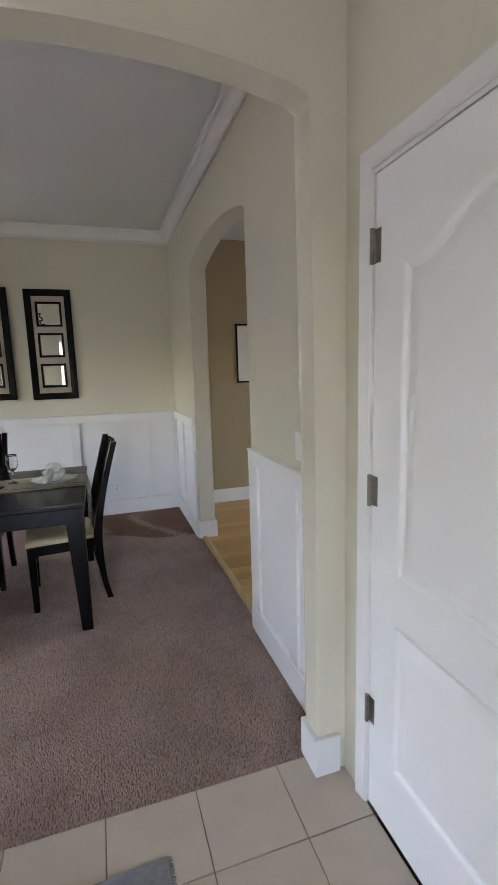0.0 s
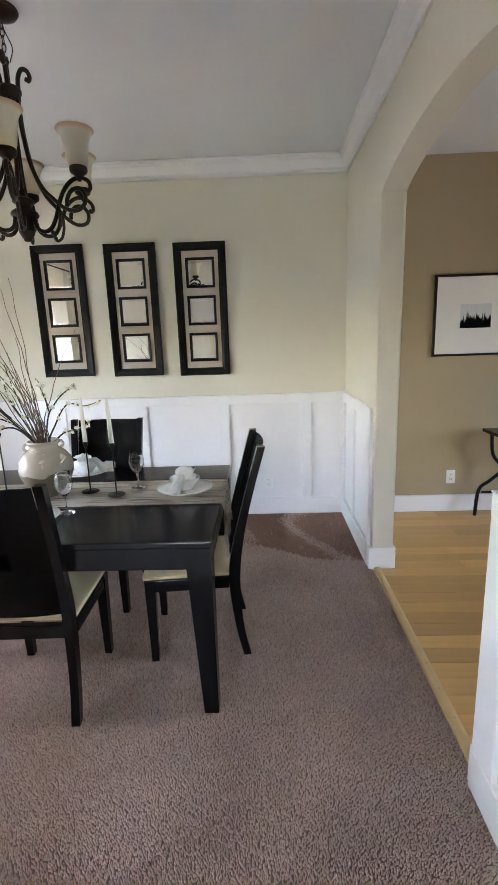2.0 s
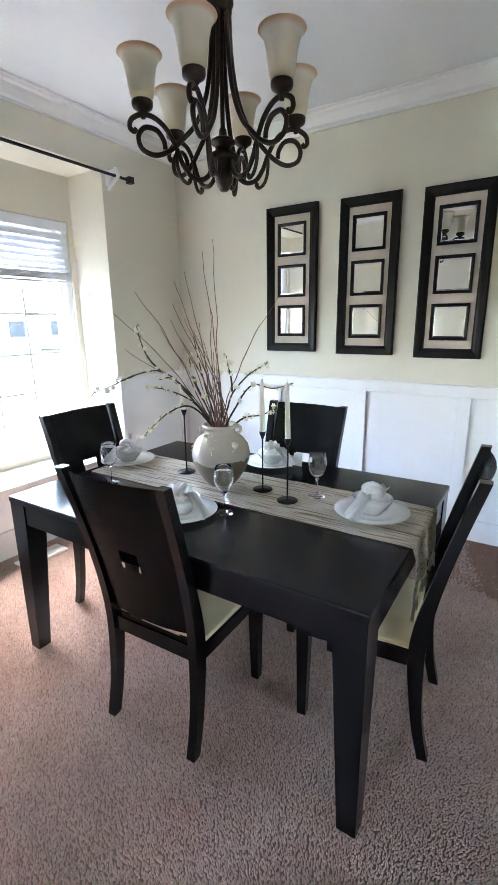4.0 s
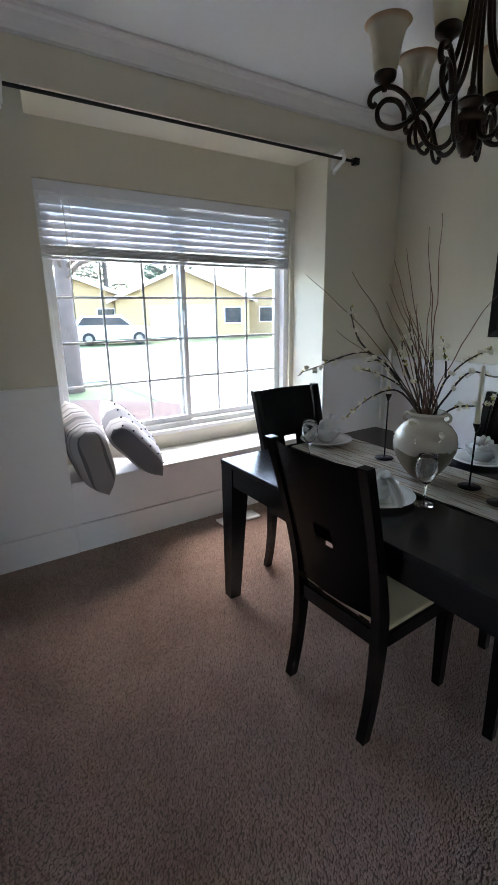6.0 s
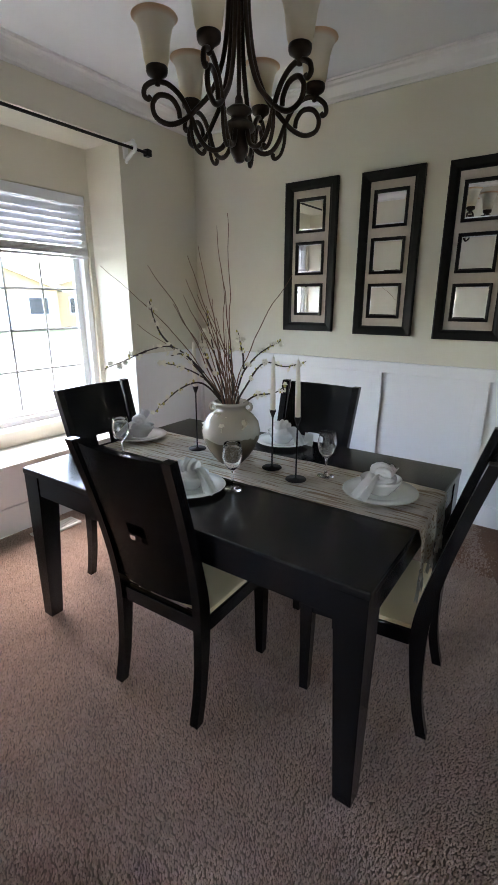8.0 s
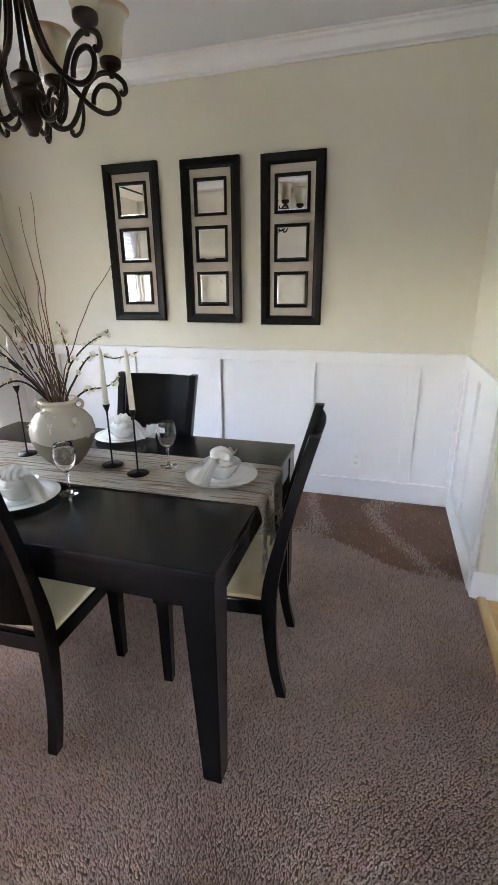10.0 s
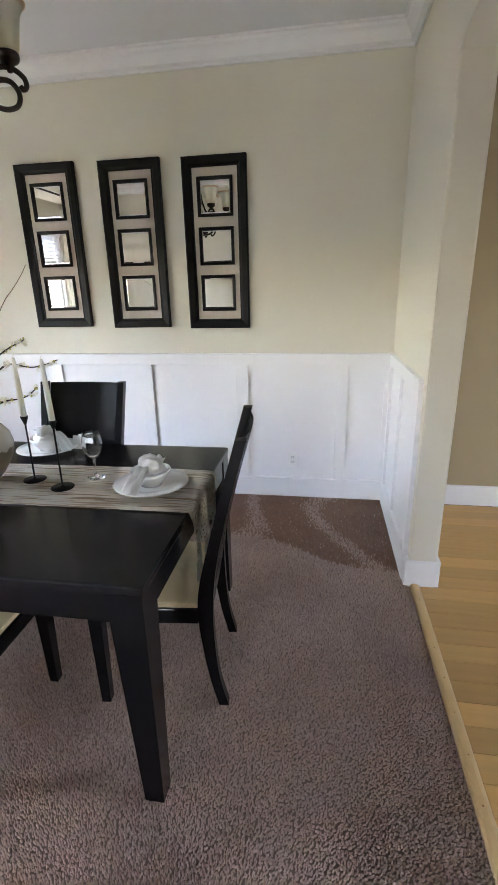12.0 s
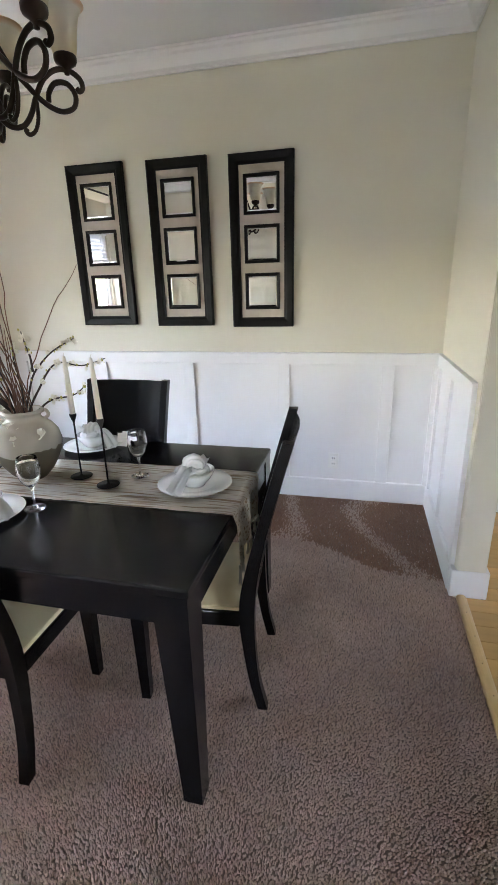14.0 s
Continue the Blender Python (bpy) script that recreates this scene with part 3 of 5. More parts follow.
def wall_plate(name, m, label, category, switch=False):
    """Faces local -y, stands on local x and z."""
    o = thing(name, m, label, category)
    part("plate", boxed(-0.036, 0.036, -0.006, 0.0, -0.058, 0.058, bevel=0.003), M_PLATE, o)
    if switch:
        part("rocker", boxed(-0.017, 0.017, -0.010, -0.005, -0.033, 0.033, bevel=0.002), M_PLATE, o)
    else:
        for z in (-0.02, 0.02):
            socket = part("socket", soften(boxed(-0.017, 0.017, -0.009, -0.005, z - 0.014, z + 0.014), 0.004), M_PLATE, o)
            for x in (-0.007, 0.007):
                part("slot", boxed(x - 0.0016, x + 0.0016, -0.0096, -0.0088, z - 0.005, z + 0.006), M_IRON, socket)
    return o


wall_plate("wall_outlet", pose(0.168, YF - 0.005, 0.282), "white duplex outlet on the wainscot panel", "outlet")
wall_plate("wall_outlet", pose(1.69, HALL_Y, 0.30), "white duplex outlet on the tan hall wall", "outlet")
wall_plate("light_switch", pose(XR, 1.700, 1.119, rz=-90), "white rocker light switch above the wainscot", "switch", True)

# ---- mirrored frames on the north wall ----
M_FRAME = surf("black_brown_frame", (0.007, 0.006, 0.006), 0.45, var=0.3, scale=25, bump=0.05, bump_scale=60, spec=0.18)
M_MAT = surf("sand_mat", (0.50, 0.43, 0.36), 0.85, var=0.06, scale=40, bump=0.25, bump_scale=300)
M_MIRROR = bpy.data.materials.new("mirror")
M_MIRROR.use_nodes = True
mm = M_MIRROR.node_tree.nodes["Principled BSDF"]
mm.inputs["Metallic"].default_value, mm.inputs["Roughness"].default_value, mm.inputs["Base Color"].default_value = 1.0, 0.01, (0.88, 0.90, 0.89, 1)


def moulding(hw, hh, prof):
    """A mitred frame with profile points (inset, proud) round a rectangle; faces -y."""
    bm = bmesh.new()
    rings = [[bm.verts.new((sx * (hw - i), -d, sz * (hh - i))) for i, d in prof] for sx, sz in ((-1, -1), (1, -1), (1, 1), (-1, 1))]
    n = len(prof)
    for k in range(4):
        a, b = rings[k], rings[(k + 1) % 4]
        for j in range(n):
            bm.faces.new((a[j], a[(j + 1) % n], b[(j + 1) % n], b[j]))
    return bm


def mirror_frame(x0, x1, z, tip):
    hw, hh = (x1 - x0) / 2, 0.506
    f = thing("mirror_frame", pose((x0 + x1) / 2, YF - 0.002, z, rx=tip), "tall black frame holding three small square mirrors on sand", "mirror", "mirrored frames on the wall")
    part("frame", moulding(hw, hh, [(0, 0), (0, 0.026), (0.008, 0.030), (0.040, 0.024), (0.052, 0.016), (0.060, 0.016), (0.060, 0.0)]), M_FRAME, f)
    part("mat", boxed(-hw + 0.056, hw - 0.056, -0.008, -0.002, -hh + 0.056, hh - 0.056), M_MAT, f, "sand coloured mat board")
    for k, z in enumerate((0.283, 0.0, -0.283)):
        sq = part("mirror_surround", moulding(0.112, 0.112, [(0, 0.008), (0, 0.022), (0.004, 0.024), (0.016, 0.020), (0.019, 0.014), (0.019, 0.008)]), M_FRAME, f, "small black square frame")
        sq.location.z = z
        bm = bmesh.new()
        outer = [bm.verts.new((sx * 0.0945, -0.0125, sz * 0.0945)) for sx, sz in ((-1, -1), (1, -1), (1, 1), (-1, 1))]
        inner = [bm.verts.new((sx * 0.0865, -0.0145, sz * 0.0865)) for sx, sz in ((-1, -1), (1, -1), (1, 1), (-1, 1))]
        back = [bm.verts.new((sx * 0.0945, -0.0085, sz * 0.0945)) for sx, sz in ((-1, -1), (1, -1), (1, 1), (-1, 1))]
        bm.faces.new(inner)
        bm.faces.new(back)
        for j in range(4):
            bm.faces.new((outer[j], outer[(j + 1) % 4], inner[(j + 1) % 4], inner[j]))
            bm.faces.new((back[j], back[(j + 1) % 4], outer[(j + 1) % 4], outer[j]))
        part("mirror_glass", bm, M_MIRROR, sq, "bevelled mirror glass")
    return f


mirror_frame(-1.637, -1.230, 1.729, 0.4)
mirror_frame(-1.065, -0.663, 1.719, 0.3)
mirror_frame(-0.524, -0.121, 1.709, 0.5)

# ---- table runner ----
M_RUNNER = surf("woven_runner", (0.54, 0.47, 0.37), 0.95, var=0.08, scale=20, bump=0.0)
nt = M_RUNNER.node_tree
tc = nt.nodes.new("ShaderNodeTexCoord")
mp = nt.nodes.new("ShaderNodeMapping")
mp.inputs["Scale"].default_value = (2.4, 40.0, 40.0)
nt.links.new(tc.outputs["Object"], mp.inputs["Vector"])
weave = nt.nodes.new("ShaderNodeTexNoise")
weave.inputs["Scale"].default_value, weave.inputs["Detail"].default_value = 1.6, 5.0
nt.links.new(mp.outputs["Vector"], weave.inputs["Vector"])
rp = nt.nodes.new("ShaderNodeValToRGB")
for k, (at, c) in enumerate(((0.37, (0.46, 0.34, 0.23)), (0.44, (0.86, 0.78, 0.66)), (0.56, (0.88, 0.84, 0.76)), (0.63, (0.60, 0.47, 0.35)))):
    e = rp.color_ramp.elements[k] if k < 2 else rp.color_ramp.elements.new(at)
    e.position, e.color = at, (*c, 1)
nt.links.new(weave.outputs["Fac"], rp.inputs["Fac"])
nt.links.new(rp.outputs["Color"], nt.nodes["Principled BSDF"].inputs["Base Color"])
M_FRINGE = surf("cream_yarn", (0.62, 0.58, 0.50), 0.95, var=0.08, scale=60, bump=0.12, bump_scale=400)


RUN0 = -1.585


def runner():
    r = thing("table_runner", Matrix.Identity(4), "striped beige woven table runner hanging over the table's end", "table runner")
    bm = bmesh.new()
    edge = TX1 - 0.012
    drop, nx, ny = 0.135, 70, 22
    length = edge - (RUN0) + drop + 0.02
    rows = []
    for i in range(nx + 1):
        s = length * i / nx
        row = []
        for j in range(ny + 1):
            v = j / ny
            flat = edge + 0.004 - (RUN0)
            wav = 0.006 * noise.noise((s * 5, 0.3, 7.7))
            y = 3.018 + wav + v * (0.372 - 0.008 * math.sin(s * 4))
            ripple = 0.0035 * abs(noise.noise((s * 9, v * 5, 2.2)))
            if s < flat:
                x, z = RUN0 + s, TZ + 0.0035 + ripple
            else:
                q = s - flat
                bend = min(q / 0.02, 1.0)
                x = edge + 0.004 + 0.022 * math.sin(bend * 1.57) + 0.010 * math.sin(v * 17 + 0.6) * min(q / 0.08, 1)
                z = TZ + 0.004 - 0.012 * (1 - math.cos(bend * 1.57)) - max(q - 0.012, 0) * (1.35 - 0.5 * v)
                y += -0.02 * (v - 0.5) * q / drop * 2
            row.append(bm.verts.new((x, y, z)))
        rows.append(row)
    for i in range(nx):
        for j in range(ny):
            bm.faces.new((rows[i][j], rows[i + 1][j], rows[i + 1][j + 1], rows[i][j + 1]))
    ends = [tuple(v.co) for v in rows[-1]]
    hang = [tuple(rows[i][11].co) for i in range(nx - 6, nx + 1)]
    bmesh.ops.solidify(bm, geom=bm.faces[:], thickness=0.0025)
    part("cloth", bm, M_RUNNER, r, smooth=True)
    # knotted tassels along the hanging end
    rng = random.Random(4)
    for k in range(0, ny + 1, 2):
        x, y, z = ends[k]
        long = 0.05 if k not in (0, ny) else 0.075
        bm = bmesh.new()
        lathe(bm, [(0.0, z + 0.006), (0.004, z + 0.003), (0.0055, z - 0.004), (0.0035, z - 0.010)], 8, (x, y))
        for j in range(6):
            a = j * 1.047
            tube(bm, [(x + 0.002 * math.cos(a), y + 0.002 * math.sin(a), z - 0.006), (x + 0.004 * math.cos(a), y + 0.004 * math.sin(a), z - long * 0.6), (x + rng.uniform(0.002, 0.008) * math.cos(a), y + rng.uniform(0.002, 0.008) * math.sin(a), z - long)], [0.0016, 0.0018, 0.0012], 4)
        part("tassel", bm, M_FRINGE, r, "cream yarn tassel")
    return r


runner()

# ---- place settings ----
M_CHINA = surf("white_china", (0.80, 0.80, 0.78), 0.12, var=0.02, scale=6, coat=0.3)
M_NAPKIN = surf("white_cotton", (0.78, 0.78, 0.77), 0.9, var=0.03, scale=20, bump=0.1, bump_scale=450, sheen=0.2)
TOP = TZ + 0.0005


def plate(x, y, on):
    p = thing("dinner_plate", pose(x, y, on), "round white china dinner plate on the dining table", "plate", "dinner plates")
    bm = bmesh.new()
    lathe(bm, [(0.0, 0.003), (0.062, 0.002), (0.066, 0.0), (0.072, 0.0), (0.078, 0.005), (0.102, 0.012), (0.134, 0.017), (0.1365, 0.0185), (0.135, 0.0205), (0.102, 0.0165), (0.078, 0.0105), (0.070, 0.0085), (0.0, 0.008)], 48)
    part("dish", bm, M_CHINA, p, smooth=True)
    return p


def bowl(x, y, on):
    b = thing("soup_bowl", pose(x, y, on), "white china bowl holding a folded napkin", "bowl", "bowls on the plates")
    bm = bmesh.new()
    lathe(bm, [(0.0, 0.003), (0.032, 0.002), (0.034, 0.0), (0.038, 0.0), (0.040, 0.006), (0.056, 0.022), (0.070, 0.046), (0.074, 0.058), (0.0725, 0.0595), (0.070, 0.057), (0.066, 0.046), (0.052, 0.025), (0.034, 0.010), (0.0, 0.009)], 40)
    part("dish", bm, M_CHINA, b, smooth=True)
    return b


def napkin(x, y, on, turn, seed, peak=0.022):
    """A knotted napkin: a gathered knot with two spread tails, one lying over the rim."""
    n = thing("napkin", pose(x, y, on, rz=turn), "knotted white cotton napkin set in a bowl", "napkin", "knotted napkins")

    def tail(direction, length, rise, width, fold):
        bm = bmesh.new()
        nu, nv = 16, 10
        rows = []
        for i in range(nu + 1):
            u = i / nu
            row = []
            for j in range(nv + 1):
                v = j / nv - 0.5
                w = width * (0.28 + 0.72 * u ** 0.8)
                pleat = 0.012 * math.sin(v * fold * 6.28 + seed) * (1 - 0.35 * u) + 0.004 * noise.noise((u * 3, v * 4, seed))
                x_ = direction * (0.008 + length * u)
                z_ = 0.062 + rise(u) + pleat * 0.9
                row.append(bm.verts.new((x_ - abs(v) * 0.02 * u * direction, v * w + 0.01 * math.sin(u * 3), z_)))
            rows.append(row)
        for i in range(nu):
            for j in range(nv):
                bm.faces.new((rows[i][j], rows[i + 1][j], rows[i + 1][j + 1], rows[i][j + 1]))
        bmesh.ops.solidify(bm, geom=bm.faces[:], thickness=0.0022)
        return bm

    part("tail", tail(1, 0.135, lambda u: 0.020 * math.sin(min(u * 2.6, 3.14)) - 0.085 * max(u - 0.42, 0) * 1.15, 0.062, 1.6), M_NAPKIN, n, smooth=True)
    part("tail", tail(-1, 0.042, lambda u: 0.004 + peak * u, 0.085, 2.2), M_NAPKIN, n, smooth=True)
    bm = bmesh.new()
    bmesh.ops.create_icosphere(bm, subdivisions=4, radius=1)
    for v in bm.verts:
        c = v.co.copy()
        v.co = Vector((c.x * 0.030, c.y * 0.040, c.z * 0.026 + 0.082)) * (1 + 0.0 * c.x) + c * 0.007 * math.sin(c.y * 7 + c.x * 9 + seed)
    part("knot", bm, M_NAPKIN, n, smooth=True)
    bm = bmesh.new()
    bmesh.ops.create_icosphere(bm, subdivisions=4, radius=1)
    for v in bm.verts:
        c = v.co.copy()
        v.co = Vector((c.x * 0.054, c.y * 0.054, c.z * 0.024 + 0.054)) + c * 0.008 * noise.noise(c * 3 + Vector((seed, 0, 0)))
    part("fold", bm, M_NAPKIN, n, smooth=True)
    return n


M_STEMWARE = bpy.data.materials.new("wine_glass_crystal")
M_STEMWARE.use_nodes = True
pb = M_STEMWARE.node_tree.nodes["Principled BSDF"]
pb.inputs["Base Color"].default_value, pb.inputs["Roughness"].default_value = (0.98, 0.99, 0.985, 1), 0.0
pb.inputs["IOR"].default_value, pb.inputs["Transmission Weight"].default_value = 1.48, 1.0


def wine_glass(x, y, on):
    g_ = thing("wine_glass", pose(x, y, on), "clear stemmed wine glass standing empty on the table", "wine glass", "wine glasses")
    bm = bmesh.new()
    lathe(bm, [(0.0, 0.0), (0.034, 0.0), (0.0345, 0.0012), (0.030, 0.003), (0.012, 0.0055), (0.0055, 0.010), (0.0042, 0.022), (0.0040, 0.050), (0.0045, 0.068), (0.008, 0.078), (0.020, 0.088), (0.031, 0.104), (0.037, 0.126), (0.0375, 0.146), (0.034, 0.168), (0.0312, 0.184), (0.0305, 0.1848), (0.0298, 0.184), (0.0326, 0.168), (0.0360, 0.146), (0.0355, 0.126), (0.0297, 0.105), (0.0187, 0.0895), (0.006, 0.081), (0.0, 0.080)], 36)
    ob = part("goblet", bm, M_STEMWARE, g_, smooth=True)
    ob.visible_shadow = False
    return g_


ON_RUN = TZ + 0.0075
for k, (x, y, turn, on_runner) in enumerate(((-0.250, 3.210, 255, 1), (-1.535, 3.215, 262, 1), (-0.890, 3.578, 340, 0), (-0.870, 2.862, 345, 0))):
    on = ON_RUN if on_runner else TOP
    plate(x, y, on)
    bowl(x, y, on + 0.0085)
    napkin(x, y, on + 0.009, turn, k * 1.7, 0.062 if k == 1 else 0.03)
for x, y, on in ((-0.734, 2.951, TOP), (-0.499, 3.270, ON_RUN), (-1.378, 2.964, TOP)):
    wine_glass(x, y, on)

# small white place card on the far side
M_CARD = surf("white_card", (0.8, 0.8, 0.79), 0.8, var=0.01)
card = thing("place_card", pose(-0.762, 3.612, TOP, rx=-12, rz=-6), "small folded white place card on the table", "card")
part("front", boxed(-0.026, 0.026, -0.001, 0.001, 0.0, 0.062), M_CARD, card)

# ---- candlesticks ----
M_WAX = surf("ivory_wax", (0.78, 0.74, 0.64), 0.45, var=0.02, scale=20)
M_WAX.node_tree.nodes["Principled BSDF"].inputs["Subsurface Weight"].default_value = 0.15
M_WAX.node_tree.nodes["Principled BSDF"].inputs["Subsurface Radius"].default_value = (0.02, 0.012, 0.008)


def candlestick(x, y, high, candle, lean):
    c = thing("candlestick", pose(x, y, ON_RUN), "slim black iron candlestick on the table runner", "candlestick", "candlesticks")
    part("base", lathe(bmesh.new(), [(0.0, 0.0), (0.041, 0.0), (0.0425, 0.002), (0.041, 0.0045), (0.008, 0.0055), (0.005, 0.009), (0.0, 0.0092)], 36), M_IRON, c, smooth=True)
    part("stem", tube(bmesh.new(), [(0, 0, 0.007), (0, 0, high - 0.03)], 0.0035, 10), M_IRON, c, smooth=True)
    part("cup", lathe(bmesh.new(), [(0.0, high - 0.034), (0.004, high - 0.034), (0.007, high - 0.024), (0.013, high - 0.008), (0.0135, high), (0.0122, high), (0.011, high - 0.008), (0.0, high - 0.012)], 20), M_IRON, c, smooth=True)
    t = thing("taper_candle", pose(x, y, ON_RUN + high - 0.012, ry=lean), "ivory taper candle standing unlit in an iron candlestick", "candle", "taper candles")
    part("wax", lathe(bmesh.new(), [(0.0, 0.0), (0.0108, 0.0), (0.0106, 0.06), (0.009, candle * 0.7), (0.0068, candle * 0.95), (0.005, candle), (0.0, candle + 0.003)], 20), M_WAX, t, smooth=True)
    part("wick", tube(bmesh.new(), [(0, 0, candle), (0.001, 0, candle + 0.008), (0.004, 0, candle + 0.014)], 0.0009, 5), M_FRINGE, t)


candlestick(-0.727, 3.221, 0.255, 0.225, -0.6)
candlestick(-0.577, 3.162, 0.258, 0.225, -1.6)
candlestick(-1.164, 3.240, 0.305, 0.210, -0.8)

# ---- vase with branches ----
M_VASE = bpy.data.materials.new("two_tone_glaze")
M_VASE.use_nodes = True
nt = M_VASE.node_tree
pb = nt.nodes["Principled BSDF"]
tc = nt.nodes.new("ShaderNodeTexCoord")
sep = nt.nodes.new("ShaderNodeSeparateXYZ")
nt.links.new(tc.outputs["Object"], sep.inputs["Vector"])
wob = nt.nodes.new("ShaderNodeTexNoise")
wob.inputs["Scale"].default_value, wob.inputs["Detail"].default_value = 11.0, 3.0
nt.links.new(tc.outputs["Object"], wob.inputs["Vector"])
addz = nt.nodes.new("ShaderNodeMath")
addz.operation = "MULTIPLY_ADD"
addz.inputs[1].default_value = 0.075
nt.links.new(wob.outputs["Fac"], addz.inputs[0])
nt.links.new(sep.outputs["Z"], addz.inputs[2])
step = nt.nodes.new("ShaderNodeMapRange")
step.inputs["From Min"].default_value, step.inputs["From Max"].default_value = 0.160, 0.163
nt.links.new(addz.outputs["Value"], step.inputs["Value"])
cm = nt.nodes.new("ShaderNodeMix")
cm.data_type = "RGBA"
cm.inputs["A"].default_value, cm.inputs["B"].default_value = (0.165, 0.135, 0.085, 1), (0.54, 0.49, 0.41, 1)
nt.links.new(step.outputs["Result"], cm.inputs["Factor"])
nt.links.new(cm.outputs["Result"], pb.inputs["Base Color"])
ro = nt.nodes.new("ShaderNodeMapRange")
ro.inputs["To Min"].default_value, ro.inputs["To Max"].default_value = 0.55, 0.14
nt.links.new(step.outputs["Result"], ro.inputs["Value"])
nt.links.new(ro.outputs["Result"], pb.inputs["Roughness"])

VX, VY = -0.915, 3.183
vase = thing("vase", pose(VX, VY, ON_RUN), "round cream-glazed stoneware vase with a bare olive base", "vase")
part("body", lathe(bmesh.new(), [(0.0, 0.004), (0.045, 0.0), (0.052, 0.004), (0.078, 0.032), (0.104, 0.072), (0.122, 0.115), (0.126, 0.148), (0.118, 0.185), (0.097, 0.214), (0.074, 0.232), (0.064, 0.240), (0.062, 0.250), (0.068, 0.258), (0.076, 0.264), (0.077, 0.270), (0.070, 0.275), (0.060, 0.272), (0.056, 0.255), (0.056, 0.236), (0.0, 0.200)], 48), M_VASE, vase, smooth=True)
for a in (0.6, 3.74):
    ca, sa = math.cos(a), math.sin(a)
    ear = [(ca * r_, sa * r_, z_) for r_, z_ in ((0.064, 0.260), (0.078, 0.264), (0.087, 0.254), (0.086, 0.240), (0.074, 0.232))]
    part("ear", tube(bmesh.new(), smooth_line(ear, 4), 0.0065, 8), M_VASE, vase, smooth=True)

M_TWIG = surf("red_brown_twig", (0.15, 0.075, 0.05), 0.75, var=0.3, scale=30, bump=0.5, bump_scale=300)
M_DARKTWIG = surf("dark_twig", (0.03, 0.018, 0.015), 0.7, var=0.3, scale=30, bump=0.5, bump_scale=300)
M_PETAL = surf("cream_petal", (0.78, 0.74, 0.62), 0.7, var=0.08, scale=40)
M_BUD = surf("yellow_green_bud", (0.42, 0.38, 0.12), 0.7, var=0.2, scale=60)
arr = thing("branch_arrangement", pose(VX, VY, ON_RUN + 0.21), "dry red-brown twigs and blossom branches arranged in the vase", "branches")
rng = random.Random(11)


def wiggle(points, amount, steps=5):
    line = smooth_line(points, steps)
    return [p + Vector((noise.noise(p * 9), noise.noise(p * 9 + Vector((5, 1, 3))), noise.noise(p * 9 + Vector((2, 8, 4))))) * amount for p in line]


# straight dry twigs: the places of their tips over the vase's mouth
for tx, ty, tz in ((-0.185, 0.24, 0.84), (-0.20, 0.17, 0.78), (-0.265, 0.05, 0.66), (-0.41, -0.045, 0.62), (-0.62, -0.135, 0.62), (0.05, 0.40, 0.59), (-0.43, -0.10, 0.37), (-0.24, 0.09, 0.70), (-0.22, 0.05, 0.50), (-0.25, -0.01, 0.50), (-0.17, 0.10, 0.48), (-0.30, -0.02, 0.46), (-0.14, 0.14, 0.55), (-0.20, 0.02, 0.40), (-0.12, 0.06, 0.40), (-0.10, 0.0, 0.34), (-0.15, -0.03, 0.38), (-0.05, 0.05, 0.33), (-0.18, 0.07, 0.45), (-0.26, 0.02, 0.56), (-0.09, 0.09, 0.36)):
    bx, by = rng.uniform(-0.03, 0.03), rng.uniform(-0.03, 0.03)
    line = wiggle([(bx * 0.6, by * 0.6, -0.005), (bx + tx * 0.12, by + ty * 0.15, 0.10), (bx * 0.6 + tx * 0.5, by * 0.5 + ty * 0.5, 0.05 + tz * 0.52), (tx, ty, tz)], 0.011, 7)
    n = len(line)
    part("twig", tube(bmesh.new(), line, [0.0034 * (1 - 0.72 * k / n) for k in range(n)], 5), M_TWIG, arr)


def flower(bm, at, size):
    axis = Vector((rng.uniform(-1, 1), rng.uniform(-1, 1), rng.uniform(-0.4, 1))).normalized()
    s = axis.orthogonal().normalized()
    t = axis.cross(s)
    for k in range(5):
        a = k * 1.2566 + rng.uniform(-0.2, 0.2)
        out = s * math.cos(a) + t * math.sin(a)
        side = axis.cross(out)
        c = Vector(at)
        pts = [c, c + out * size * 0.6 + side * size * 0.42 + axis * size * 0.25, c + out * size + axis * size * 0.45, c + out * size * 0.6 - side * size * 0.42 + axis * size * 0.25]
        vs = [bm.verts.new(p) for p in pts]
        under = [bm.verts.new(p - axis * size * 0.12) for p in pts]
        bm.faces.new(vs)
        bm.faces.new(under[::-1])
        for j in range(4):
            bm.faces.new((vs[j], under[j], under[(j + 1) % 4], vs[(j + 1) % 4]))


def bud(bm, at, size):
    m = Matrix.Translation(at) @ Matrix.Diagonal((size, size, size * 1.5, 1))
    bmesh.ops.create_icosphere(bm, subdivisions=1, radius=1, matrix=m)


